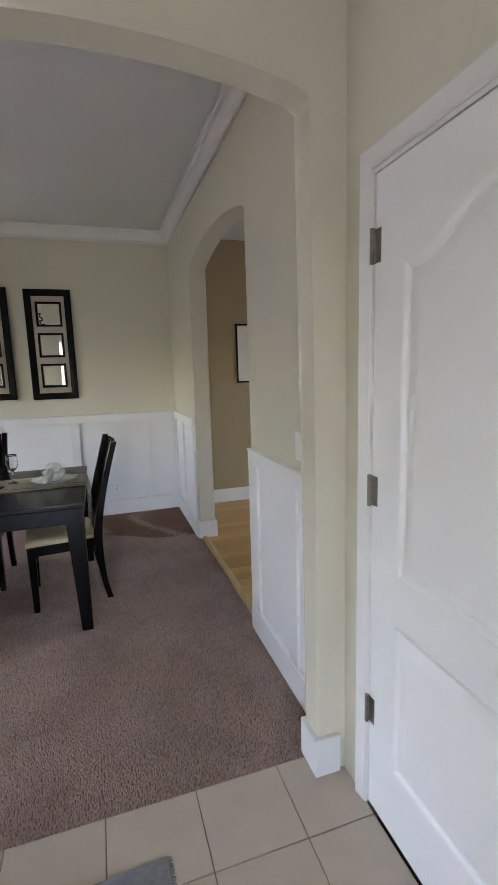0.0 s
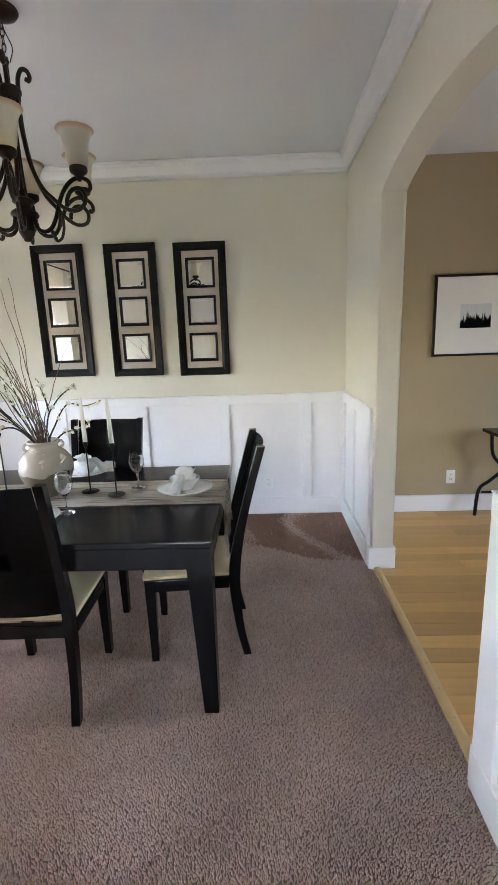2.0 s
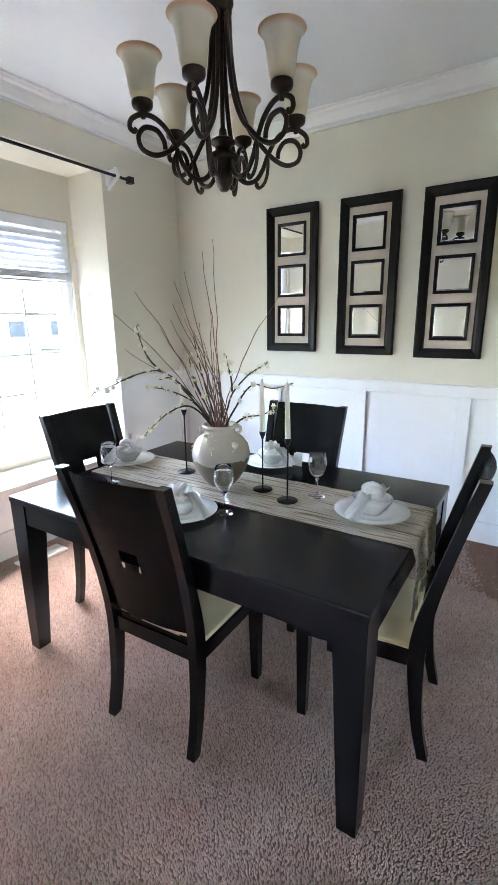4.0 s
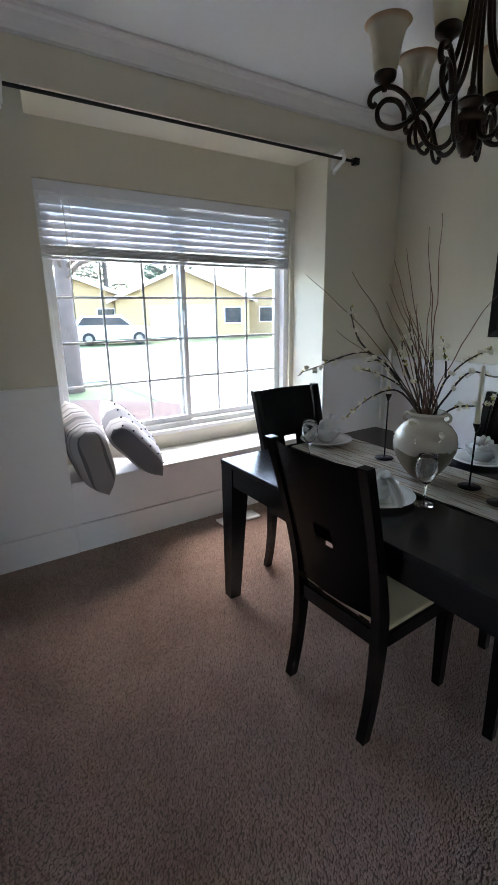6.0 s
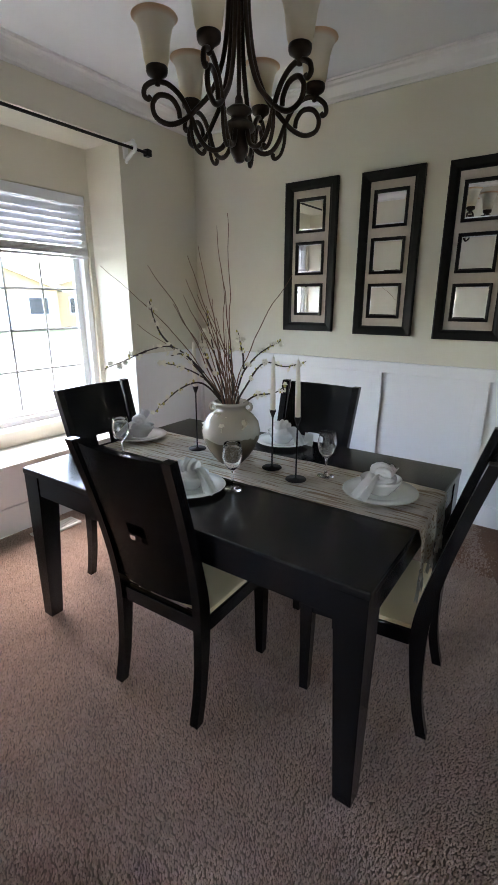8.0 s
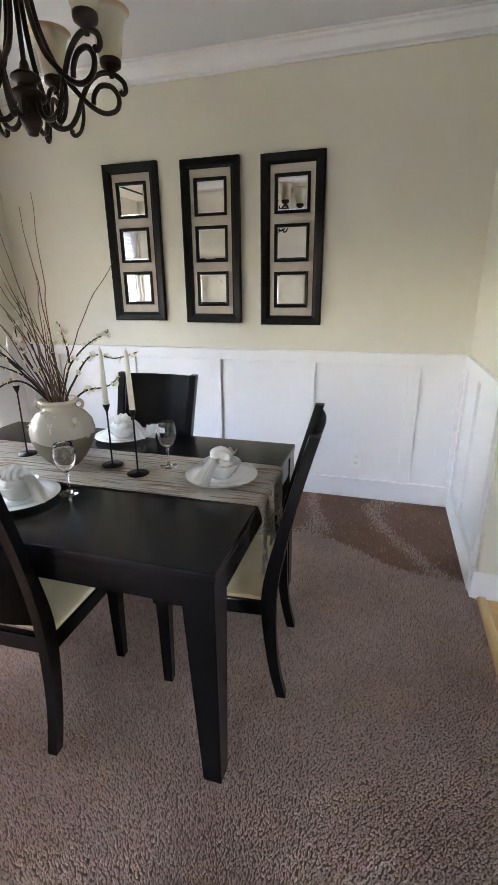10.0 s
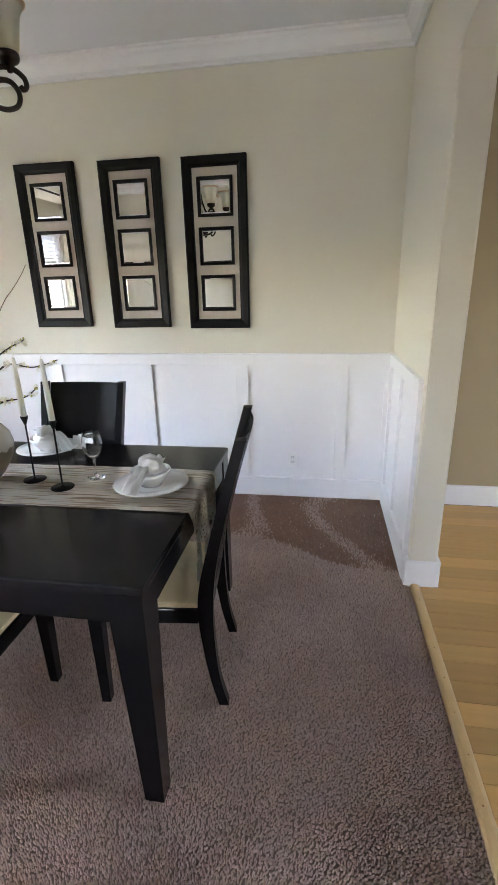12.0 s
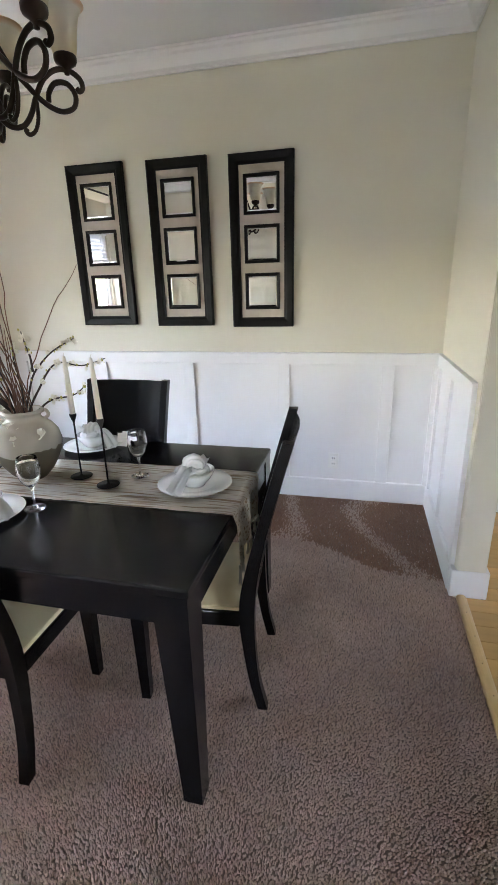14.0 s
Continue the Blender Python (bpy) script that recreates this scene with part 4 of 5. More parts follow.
# blossom branches with their side shoots
BRANCHES = [
    [(0, 0, 0), (-0.07, -0.02, 0.10), (-0.16, -0.05, 0.22), (-0.25, -0.08, 0.285), (-0.36, -0.13, 0.265), (-0.46, -0.18, 0.215), (-0.535, -0.215, 0.185)],
    [(-0.25, -0.08, 0.285), (-0.31, -0.085, 0.33), (-0.355, -0.08, 0.40), (-0.37, -0.086, 0.47)],
    [(-0.05, -0.01, 0.08), (-0.13, -0.03, 0.16), (-0.22, -0.07, 0.20), (-0.30, -0.10, 0.215)],
    [(-0.03, -0.02, 0.06), (-0.10, -0.07, 0.14), (-0.18, -0.11, 0.12), (-0.24, -0.14, 0.06), (-0.285, -0.165, 0.01)],
    [(0, 0, 0), (-0.06, 0.01, 0.15), (-0.12, 0.03, 0.29), (-0.16, 0.045, 0.42)],
    [(0, 0, 0), (0.0, 0.06, 0.13), (0.01, 0.15, 0.23), (0.03, 0.24, 0.27), (0.05, 0.31, 0.30)],
    [(0.0, 0.10, 0.19), (-0.03, 0.12, 0.27), (-0.05, 0.13, 0.345)],
    [(0, 0, 0), (0.04, 0.05, 0.12), (0.08, 0.13, 0.215), (0.13, 0.22, 0.195), (0.19, 0.31, 0.215)],
    [(0.03, 0.03, 0.04), (0.07, 0.08, 0.08), (0.12, 0.15, 0.09), (0.16, 0.19, 0.125)],
    [(-0.02, 0, 0.03), (-0.08, -0.02, 0.18), (-0.13, -0.02, 0.28), (-0.15, 0.0, 0.36)],
    [(-0.12, -0.03, 0.18), (-0.19, -0.07, 0.255), (-0.25, -0.09, 0.25)],
    [(0, 0, 0), (-0.02, 0.04, 0.13), (-0.05, 0.06, 0.24), (-0.06, 0.08, 0.30)],
    [(-0.36, -0.13, 0.265), (-0.40, -0.145, 0.245), (-0.45, -0.15, 0.245)],
]
for spots in BRANCHES:
    line = wiggle(spots, 0.007, 6)
    n = len(line)
    b = part("branch", tube(bmesh.new(), line, [0.0048 * (1 - 0.65 * k / n) for k in range(n)], 6), M_DARKTWIG, arr)
    petals, buds = bmesh.new(), bmesh.new()
    for k in range(n // 3, n):
        if rng.random() < 0.75:
            off = Vector((rng.uniform(-1, 1), rng.uniform(-1, 1), rng.uniform(-1, 1))) * 0.014
            flower(petals, line[k] + off, rng.uniform(0.010, 0.016))
        if rng.random() < 0.45:
            off = Vector((rng.uniform(-1, 1), rng.uniform(-1, 1), rng.uniform(-1, 1))) * 0.008
            bud(buds, line[k] + off, rng.uniform(0.003, 0.0055))
    tagged(part("blossoms", petals, M_PETAL, b, "cream cloth blossoms"), kind="stuff")
    tagged(part("buds", buds, M_BUD, b, "yellow-green buds"), kind="stuff")
# blossoms hanging over the vase's shoulder
for x, y, z in ((0.01, -0.085, 0.02), (-0.09, -0.06, -0.04), (0.10, -0.05, -0.01), (0.03, -0.10, -0.03)):
    bm = bmesh.new()
    for k in range(3):
        flower(bm, (x + rng.uniform(-0.02, 0.02), y + rng.uniform(-0.012, 0.012), z + rng.uniform(-0.015, 0.02)), 0.016)
    tagged(part("blossoms", bm, M_PETAL, arr, "cream cloth blossoms"), kind="stuff")

# ---- chandelier ----
M_SHADE = bpy.data.materials.new("alabaster_glass")
M_SHADE.use_nodes = True
nt = M_SHADE.node_tree
pb = nt.nodes["Principled BSDF"]
tc = nt.nodes.new("ShaderNodeTexCoord")
sep = nt.nodes.new("ShaderNodeSeparateXYZ")
nt.links.new(tc.outputs["Object"], sep.inputs["Vector"])
rg = nt.nodes.new("ShaderNodeMapRange")
rg.inputs["From Min"].default_value, rg.inputs["From Max"].default_value = 2.18, 2.322
nt.links.new(sep.outputs["Z"], rg.inputs["Value"])
rp = nt.nodes.new("ShaderNodeValToRGB")
for k, (at, c) in enumerate(((0.0, (0.70, 0.62, 0.44)), (0.35, (0.78, 0.73, 0.60)), (0.88, (0.80, 0.76, 0.66)), (0.96, (0.70, 0.50, 0.34)))):
    e = rp.color_ramp.elements[k] if k < 2 else rp.color_ramp.elements.new(at)
    e.position, e.color = at, (*c, 1)
nt.links.new(rg.outputs["Result"], rp.inputs["Fac"])
cl = nt.nodes.new("ShaderNodeTexNoise")
cl.inputs["Scale"].default_value = 14.0
nt.links.new(tc.outputs["Object"], cl.inputs["Vector"])
cl2 = nt.nodes.new("ShaderNodeMapRange")
cl2.inputs["To Min"].default_value, cl2.inputs["To Max"].default_value = 0.9, 1.06
nt.links.new(cl.outputs["Fac"], cl2.inputs["Value"])
hs = nt.nodes.new("ShaderNodeHueSaturation")
nt.links.new(rp.outputs["Color"], hs.inputs["Color"])
nt.links.new(cl2.outputs["Result"], hs.inputs["Value"])
nt.links.new(hs.outputs["Color"], pb.inputs["Base Color"])
pb.inputs["Roughness"].default_value = 0.35
tr = nt.nodes.new("ShaderNodeBsdfTranslucent")
nt.links.new(hs.outputs["Color"], tr.inputs["Color"])
ms = nt.nodes.new("ShaderNodeMixShader")
ms.inputs["Fac"].default_value = 0.45
nt.links.new(pb.outputs["BSDF"], ms.inputs[1])
nt.links.new(tr.outputs["BSDF"], ms.inputs[2])
nt.links.new(ms.outputs["Shader"], nt.nodes["Material Output"].inputs["Surface"])


def chandelier(x, y, first):
    c = thing("chandelier", pose(x, y, -0.010), "bronze six-arm chandelier with scrolled arms and amber glass shades", "chandelier")
    canopy = part("canopy", lathe(bmesh.new(), [(0.0, ZC), (0.068, ZC - 0.001), (0.07, ZC - 0.006), (0.062, ZC - 0.018), (0.035, ZC - 0.03), (0.012, ZC - 0.034), (0.0, ZC - 0.035)], 32), M_BRONZE, c, smooth=True)
    canopy.location.z = 0.010
    # chain links between canopy and the ring
    for k in range(4):
        z = ZC - 0.045 - 0.026 * k
        loop = [(0.008 * math.cos(a) * (1 if k % 2 else 0), 0.008 * math.cos(a) * (0 if k % 2 else 1), z + 0.017 * math.sin(a)) for a in [j * 0.4488 for j in range(15)]]
        part("chain_link", tube(bmesh.new(), loop, 0.0022, 6), M_BRONZE, c)
    wire = wiggle([(0.004, 0.004, ZC - 0.035), (0.014, 0.0, ZC - 0.07), (0.03, 0.01, ZC - 0.12), (0.012, 0.012, ZC - 0.17)], 0.006)
    part("cord", tube(bmesh.new(), wire, 0.0022, 6), M_IRON, c)
    part("stem", lathe(bmesh.new(), [(0.0, 2.62), (0.010, 2.618), (0.013, 2.60), (0.008, 2.59), (0.008, 2.13), (0.013, 2.12), (0.016, 2.10), (0.030, 2.095), (0.044, 2.085), (0.046, 2.078), (0.030, 2.068), (0.028, 2.055), (0.052, 2.04), (0.058, 2.028), (0.050, 2.016), (0.034, 2.008), (0.030, 1.985), (0.034, 1.965), (0.032, 1.955), (0.022, 1.935), (0.018, 1.932), (0.018, 1.926), (0.012, 1.921), (0.0, 1.920)], 28), M_BRONZE, c, smooth=True)
    part("collar", lathe(bmesh.new(), [(0.0, 2.512), (0.040, 2.510), (0.046, 2.504), (0.046, 2.492), (0.040, 2.482), (0.040, 2.468), (0.036, 2.462), (0.0, 2.46)], 28), M_BRONZE, c, smooth=True)
    arm_a = [(0.034, 2.47), (0.040, 2.36), (0.062, 2.25), (0.105, 2.16), (0.160, 2.095), (0.215, 2.045), (0.27, 2.025), (0.318, 2.045), (0.330, 2.090), (0.305, 2.125), (0.262, 2.120), (0.236, 2.085), (0.230, 2.05)]
    arm_b = [(0.046, 2.02), (0.060, 1.965), (0.095, 1.942), (0.135, 1.955), (0.165, 2.0), (0.188, 2.06), (0.222, 2.125), (0.268, 2.165), (0.315, 2.172), (0.352, 2.152), (0.360, 2.122), (0.346, 2.108), (0.336, 2.118)]
    hook = [(0.188, 2.045), (0.186, 1.99), (0.172, 1.945), (0.150, 1.925), (0.138, 1.935), (0.142, 1.944)]
    crest = [(0.036, 2.50), (0.040, 2.555), (0.056, 2.592), (0.078, 2.598), (0.090, 2.58), (0.084, 2.562), (0.070, 2.566)]

    def snug(line):
        return [(r_ * 0.905, 1.953 + (z_ - 1.94) * 0.825 if z_ < 2.2 else z_ - 0.03 * (2.48 - z_) / 0.28) for r_, z_ in line]

    arm_a, arm_b, hook = snug(arm_a), snug(arm_b), snug(hook)
    for k in range(6):
        a = radians(first + 60 * k)
        ca, sa = math.cos(a), math.sin(a)

        def turned(line):
            return smooth_line([(r_ * ca, r_ * sa, z_) for r_, z_ in line], 6)

        arm = part("arm", tube(bmesh.new(), turned(arm_b), 0.0085, 8), M_BRONZE, c, smooth=True)
        part("scroll", tube(bmesh.new(), turned(arm_a), 0.0085, 8), M_BRONZE, arm, smooth=True)
        part("hook", tube(bmesh.new(), turned(hook), [0.0065] * 20 + [0.0075] * 11, 8), M_BRONZE, arm, smooth=True)
        cx, cy = 0.279 * ca, 0.279 * sa
        part("cup", lathe(bmesh.new(), [(0.0, 2.130), (0.008, 2.132), (0.009, 2.142), (0.018, 2.153), (0.033, 2.163), (0.036, 2.171), (0.036, 2.183), (0.033, 2.186), (0.0, 2.184)], 24, (cx, cy)), M_BRONZE, arm, smooth=True)
        prof = [(0.026, 2.183), (0.036, 2.187), (0.041, 2.204), (0.045, 2.235), (0.050, 2.268), (0.057, 2.295), (0.067, 2.313), (0.0755, 2.320)]
        inner = [(r_ - 0.004, z_ + 0.001) for r_, z_ in prof[1:]]
        part("shade", lathe(bmesh.new(), prof + [(0.0740, 2.3225)] + inner[::-1][1:], 36, (cx, cy)), M_SHADE, arm, "amber-rimmed alabaster glass bell shade", smooth=True)
        if k % 2 == 0:
            part("crest_scroll", tube(bmesh.new(), turned(crest), 0.009, 8), M_BRONZE, c, smooth=True)
    return c


chandelier(-0.862, 3.178, -72)

# ---- hall: picture, side table, threshold ----
M_WHITEMAT = surf("white_mat", (0.74, 0.71, 0.68), 0.85, var=0.02, scale=8)
M_PRINTSKY = surf("pale_print", (0.60, 0.60, 0.61), 0.7, var=0.1, scale=20)
M_PRINT = surf("dark_print", (0.03, 0.035, 0.035), 0.7, var=0.5, scale=80)
pic = thing("framed_print", pose(1.80, HALL_Y - 0.002, 1.599), "black-framed print of dark trees with a wide white mat", "picture")
part("frame", moulding(0.322, 0.306, [(0, 0), (0, 0.024), (0.004, 0.026), (0.014, 0.026), (0.017, 0.02), (0.017, 0.0)]), M_FRAME, pic)
part("mat", boxed(-0.308, 0.308, -0.010, -0.002, -0.292, 0.292), M_WHITEMAT, pic, "white mat board")
part("print", boxed(-0.118, 0.118, -0.0125, -0.0095, -0.095, 0.085), M_PRINTSKY, pic, "pale sky of the print")
bm = bmesh.new()
rng = random.Random(3)
for k in range(26):
    x = -0.112 + 0.224 * k / 25
    h = rng.uniform(0.05, 0.13)
    w = rng.uniform(0.008, 0.015)
    vs = [bm.verts.new(p) for p in ((max(x - w, -0.118), -0.0135, -0.095), (min(x + w, 0.118), -0.0135, -0.095), (min(x + w * 0.5, 0.117), -0.0135, -0.095 + h * 0.6), (x, -0.0135, -0.095 + h), (max(x - w * 0.5, -0.117), -0.0135, -0.095 + h * 0.6))]
    bm.faces.new(vs)
bmesh.ops.solidify(bm, geom=bm.faces[:], thickness=0.001)
part("trees", bm, M_PRINT, pic, "dark silhouettes of conifers")


def hall_table():
    t = thing("console_table", pose(2.295, 4.53, 0), "dark iron console table against the hall wall", "table")
    part("tabletop", boxed(-0.42, 0.42, -0.17, 0.17, 0.70, 0.725, bevel=0.004), M_ESPRESSO, t)
    for sx in (-1, 1):
        for sy in (-1, 1):
            line = smooth_line([(sx * 0.36, sy * 0.13, 0.70), (sx * 0.34, sy * 0.13, 0.52), (sx * 0.26, sy * 0.13, 0.40), (sx * 0.34, sy * 0.14, 0.30), (sx * 0.42, sy * 0.15, 0.22), (sx * 0.44, sy * 0.15, 0.0)], 5)
            part("leg", tube(bmesh.new(), line, 0.014, 8), M_IRON, t, smooth=True)
    for sy in (-1, 1):
        part("stretcher", tube(bmesh.new(), [(-0.40, sy * 0.146, 0.20), (0.40, sy * 0.146, 0.20)], 0.010, 8), M_IRON, t)
    return t


hall_table()

M_OAK = vary(surf("honey_oak", (0.62, 0.36, 0.13), 0.35, var=0.16, scale=3, bump=0.08, bump_scale=60), 0.26)
nt = M_OAK.node_tree
mp = nt.nodes.new("ShaderNodeMapping")
mp.inputs["Scale"].default_value = (0.6, 9.0, 9.0)
tcn = [n for n in nt.nodes if n.bl_idname == "ShaderNodeTexCoord"][0]
nt.links.new(tcn.outputs["Object"], mp.inputs["Vector"])
for n in nt.nodes:
    if n.bl_idname == "ShaderNodeTexNoise" and n.inputs["Scale"].default_value < 10:
        nt.links.new(mp.outputs["Vector"], n.inputs["Vector"])
M_THRESH = surf("pale_oak", (0.58, 0.39, 0.18), 0.4, var=0.12, scale=12, bump=0.1, bump_scale=80)
prof = [(0.826, -0.01), (0.827, 0.006), (0.832, 0.013), (0.840, 0.016), (0.854, 0.016), (0.866, 0.010), (0.871, 0.003), (0.871, -0.01)]
bm = prism([(p, q) for p, q in prof], "y", A2 + 0.002, B2 - 0.005)
thr = structure("threshold", bm, M_THRESH, "pale oak reducer strip between carpet and wood floor", "threshold")
nail = part("nail_head", lathe(bmesh.new(), [(0.0, 0.0), (0.0022, 0.0), (0.0022, 0.0006), (0.0, 0.0008)], 8), M_IRON, thr)
nail.location = (0.846, A2 + 0.10, 0.016)
for k in range(1, 9):
    o = nail.copy()
    scene.collection.objects.link(o)
    o.location = (0.846 + 0.004 * (k % 2), A2 + 0.10 + 0.155 * k, 0.016)

# ---- closet door in the entry ----
CW = 0.056
casing = [(0.0, 0.0), (0.0, 0.012), (0.008, 0.017), (0.024, 0.014), (0.04, 0.011), (0.052, 0.010), (CW, 0.006), (CW, 0.0)]


def door_casing(y_in, z_top, name):
    """Mitred casing up one side, over the top and down the other; profile (outward inset, proud)."""
    bm = bmesh.new()
    ya, yb = y_in
    rings = []
    for y, z, sy, sz in ((yb, 0, 1, 0), (yb, z_top, 1, 1), (ya, z_top, -1, 1), (ya, 0, -1, 0)):
        rings.append([bm.verts.new((XR - d, y + sy * (CW - i), z + sz * (CW - i))) for i, d in casing])
    for a, b in zip(rings, rings[1:]):
        for j in range(len(casing) - 1):
            bm.faces.new((a[j], a[j + 1], b[j + 1], b[j]))
    structure(name, bm, M_TRIM, "white painted door casing", "door casing")


door_casing((0.364, 1.196), 1.945, "door_casing")
structure("door_jamb", boxed(XR - 0.002, XH, 1.193, 1.211, 0, 1.945), M_TRIM, "white painted door jamb", "door jamb")
structure("door_jamb", boxed(XR - 0.002, XH, 0.358, 0.376, 0, 1.945), M_TRIM, "white painted door jamb", "door jamb")
structure("door_jamb", boxed(XR - 0.002, XH, 0.376, 1.193, 1.933, 1.947), M_TRIM, "white painted door jamb", "door jamb")


def panel_door():
    """Hinged at y = 1.19, its face looks to -x."""
    d = thing("door_1", pose(XR + 0.001, 0, 0), "white two-panel arch-top closet door, closed", "door", kind="structure")
    y0, y1, z0, z1 = 0.379, 1.190, 0.012, 1.930
    part("slab", boxed(0.010, 0.036, y0, y1, z0, z1), M_DOOR, d)
    s = 0.122

    def field(zb, zt, rise):
        """The frame of stiles and rails is proud; the raised field stands inside a moulded groove."""
        n = 20
        half = (y1 - y0) / 2 - s
        mid = (y0 + y1) / 2

        def ring(inset):
            pts = [(mid - half + inset, zb + inset), (mid + half - inset, zb + inset)]
            for k in range(n + 1):
                u = 1 - 2 * k / n
                lift = rise * (0.5 + 0.5 * math.cos(min(abs(u) / 0.86, 1) * math.pi)) if rise else 0
                pts.append((mid + u * (half - inset), zt - inset + lift))
            return pts

        return ring

    rings_of = (field(0.23, 0.70, 0.0), field(0.84, 1.685, 0.105))
    # proud face with two openings
    for nm, q in (("stile", (y0, y0 + s, z0, z1)), ("stile", (y1 - s, y1, z0, z1)), ("rail", (y0 + s, y1 - s, z0, 0.23)), ("rail", (y0 + s, y1 - s, 0.70, 0.84))):
        part(nm, boxed(0.0, 0.0105, *q), M_DOOR, d)
    top = rings_of[1](0.0)[2:]
    part("rail", prism([(y0 + s, z1), (y1 - s, z1)] + top, "x", 0.0, 0.0105), M_DOOR, d)
    for ring in rings_of:
        bm = bmesh.new()
        loops = [[bm.verts.new((x, y, z)) for y, z in ring(i)] for i, x in ((0.0, 0.0), (0.006, 0.0015), (0.014, 0.0085), (0.022, 0.0095), (0.034, 0.006), (0.056, 0.0025), (0.060, 0.0025))]
        for a, b in zip(loops, loops[1:]):
            for k in range(len(a)):
                bm.faces.new((a[k], a[(k + 1) % len(a)], b[(k + 1) % len(b)], b[k]))
        bm.faces.new(loops[-1])
        part("panel", bm, M_DOOR, d)
    for z in (1.747, 1.066, 0.352):
        h = part("hinge", boxed(-0.004, 0.012, 1.187, 1.199, z - 0.045, z + 0.045, bevel=0.002), M_HINGE, d, "aged nickel hinge")
        part("knuckle", tube(bmesh.new(), [(-0.009, 1.193, z - 0.047), (-0.009, 1.193, z + 0.047)], 0.0065, 10), M_HINGE, h)
        part("leaf", boxed(-0.0015, 0.001, 1.164, 1.189, z - 0.044, z + 0.044), M_HINGE, h)
    knob = part("door_knob", lathe(bmesh.new(), [(0.0, 0.0), (0.03, 0.0), (0.032, 0.006), (0.012, 0.012), (0.010, 0.03), (0.024, 0.042), (0.027, 0.056), (0.018, 0.066), (0.0, 0.068)], 24), M_HINGE, d, "aged nickel door knob")
    knob.matrix_basis = pose(0.0, 0.445, 0.93, ry=-90)
    return d


panel_door()

# entry mat
M_MATGREY = surf("grey_mat", (0.20, 0.20, 0.20), 0.95, var=0.35, scale=60, bump=0.8, bump_scale=400)
mat_rug = thing("entry_mat", pose(-0.26, 0.945, 0.002, rz=2), "grey woven entry mat on the tile floor", "mat")
bm = boxed(-0.43, 0.43, -0.275, 0.275, 0.0, 0.009)
part("weave", soften(bm, 0.004), M_MATGREY, mat_rug)
rng = random.Random(8)
bm = bmesh.new()
for k in range(90):
    y = -0.27 + 0.54 * k / 89
    tube(bm, [(0.428, y, 0.005), (0.436 + rng.uniform(0, 0.004), y + rng.uniform(-0.003, 0.003), 0.004)], 0.0022, 4)
part("fringe", bm, M_MATGREY, mat_rug)

# front door added behind the camera, glass door closing the opening beyond the hall
fd = thing("door_2", pose(-0.65, -1.55, 0), "white front door frame added out of view behind the entry", "door", kind="structure")
for q in ((-0.35, -0.28, 0, 2.05), (0.28, 0.35, 0, 2.05), (-0.28, 0.28, 0, 0.25), (-0.28, 0.28, 1.95, 2.05)):
    part("stile", boxed(q[0], q[1], -0.02, 0.02, q[2], q[3], bevel=0.004), M_DOOR, fd)
gd = thing("door_3", pose(4.26, 2.95, 0), "white framed glass patio door", "door", kind="structure")
for q in ((-0.35, -0.29, 0, 2.1), (0.29, 0.35, 0, 2.1), (-0.29, 0.29, 0, 0.1), (-0.29, 0.29, 2.03, 2.1)):
    part("stile", boxed(-0.02, 0.02, q[0], q[1], q[2], q[3], bevel=0.004), M_VINYL, gd)

# ---- outside ----
M_CONCRETE = surf("pale_concrete", (0.31, 0.30, 0.285), 0.85, var=0.12, scale=0.5, bump=0.4, bump_scale=40)
M_LAWN = surf("lawn", (0.048, 0.068, 0.018), 0.9, var=0.35, scale=1.5, bump=0.8, bump_scale=50)
M_MULCH = surf("bark_mulch", (0.05, 0.024, 0.015), 0.95, var=0.4, scale=8, bump=1.0, bump_scale=30)
M_ROAD = surf("grey_road", (0.17, 0.168, 0.165), 0.9, var=0.1, scale=0.4, bump=0.4, bump_scale=60)
M_SIDING = surf("yellow_siding", (0.42, 0.295, 0.15), 0.7, var=0.06, scale=0.7)
M_ROOF = surf("grey_shingle", (0.10, 0.105, 0.115), 0.9, var=0.2, scale=6, bump=0.5, bump_scale=20)
M_BARK = surf("grey_bark", (0.12, 0.09, 0.075), 0.9, var=0.35, scale=5, bump=1.0, bump_scale=40)
M_LEAF = surf("conifer_green", (0.05, 0.085, 0.045), 0.8, var=0.4, scale=2)
M_CARPAINT = surf("white_car_paint", (0.75, 0.75, 0.75), 0.2, var=0.01, coat=0.6)
M_TYRE = surf("black_rubber", (0.02, 0.02, 0.02), 0.8, var=0.1)
M_CARGLASS = surf("dark_car_glass", (0.03, 0.035, 0.04), 0.08, var=0.05)
GZ = -0.35
bm = bmesh.new()
bmesh.ops.create_grid(bm, x_segments=2, y_segments=2, size=900, matrix=Matrix.Translation((0, 0, GZ - 0.03)))
structure("ground", bm, M_LAWN, "green lawn reaching to the horizon", "ground")
structure("driveway", boxed(-14.0, -3.4, 5.2, 12.5, GZ - 0.1, GZ), M_CONCRETE, "pale concrete driveway", "driveway")
# unseen porch and patio slabs, added so the lawn's bounce tints no walls
structure("porch", boxed(-6.0, 5.0, -9.0, -1.62, GZ - 0.1, GZ + 0.004), M_CONCRETE, "unseen pale concrete slab added before the front door", "porch")
structure("patio", boxed(4.33, 12.0, -1.6, 9.0, GZ - 0.1, GZ + 0.004), M_CONCRETE, "unseen pale concrete slab added beyond the patio door", "patio")
structure("road", boxed(-25.0, -14.0, -120, 120, GZ - 0.12, GZ - 0.02), M_ROAD, "wide pale suburban road", "road")
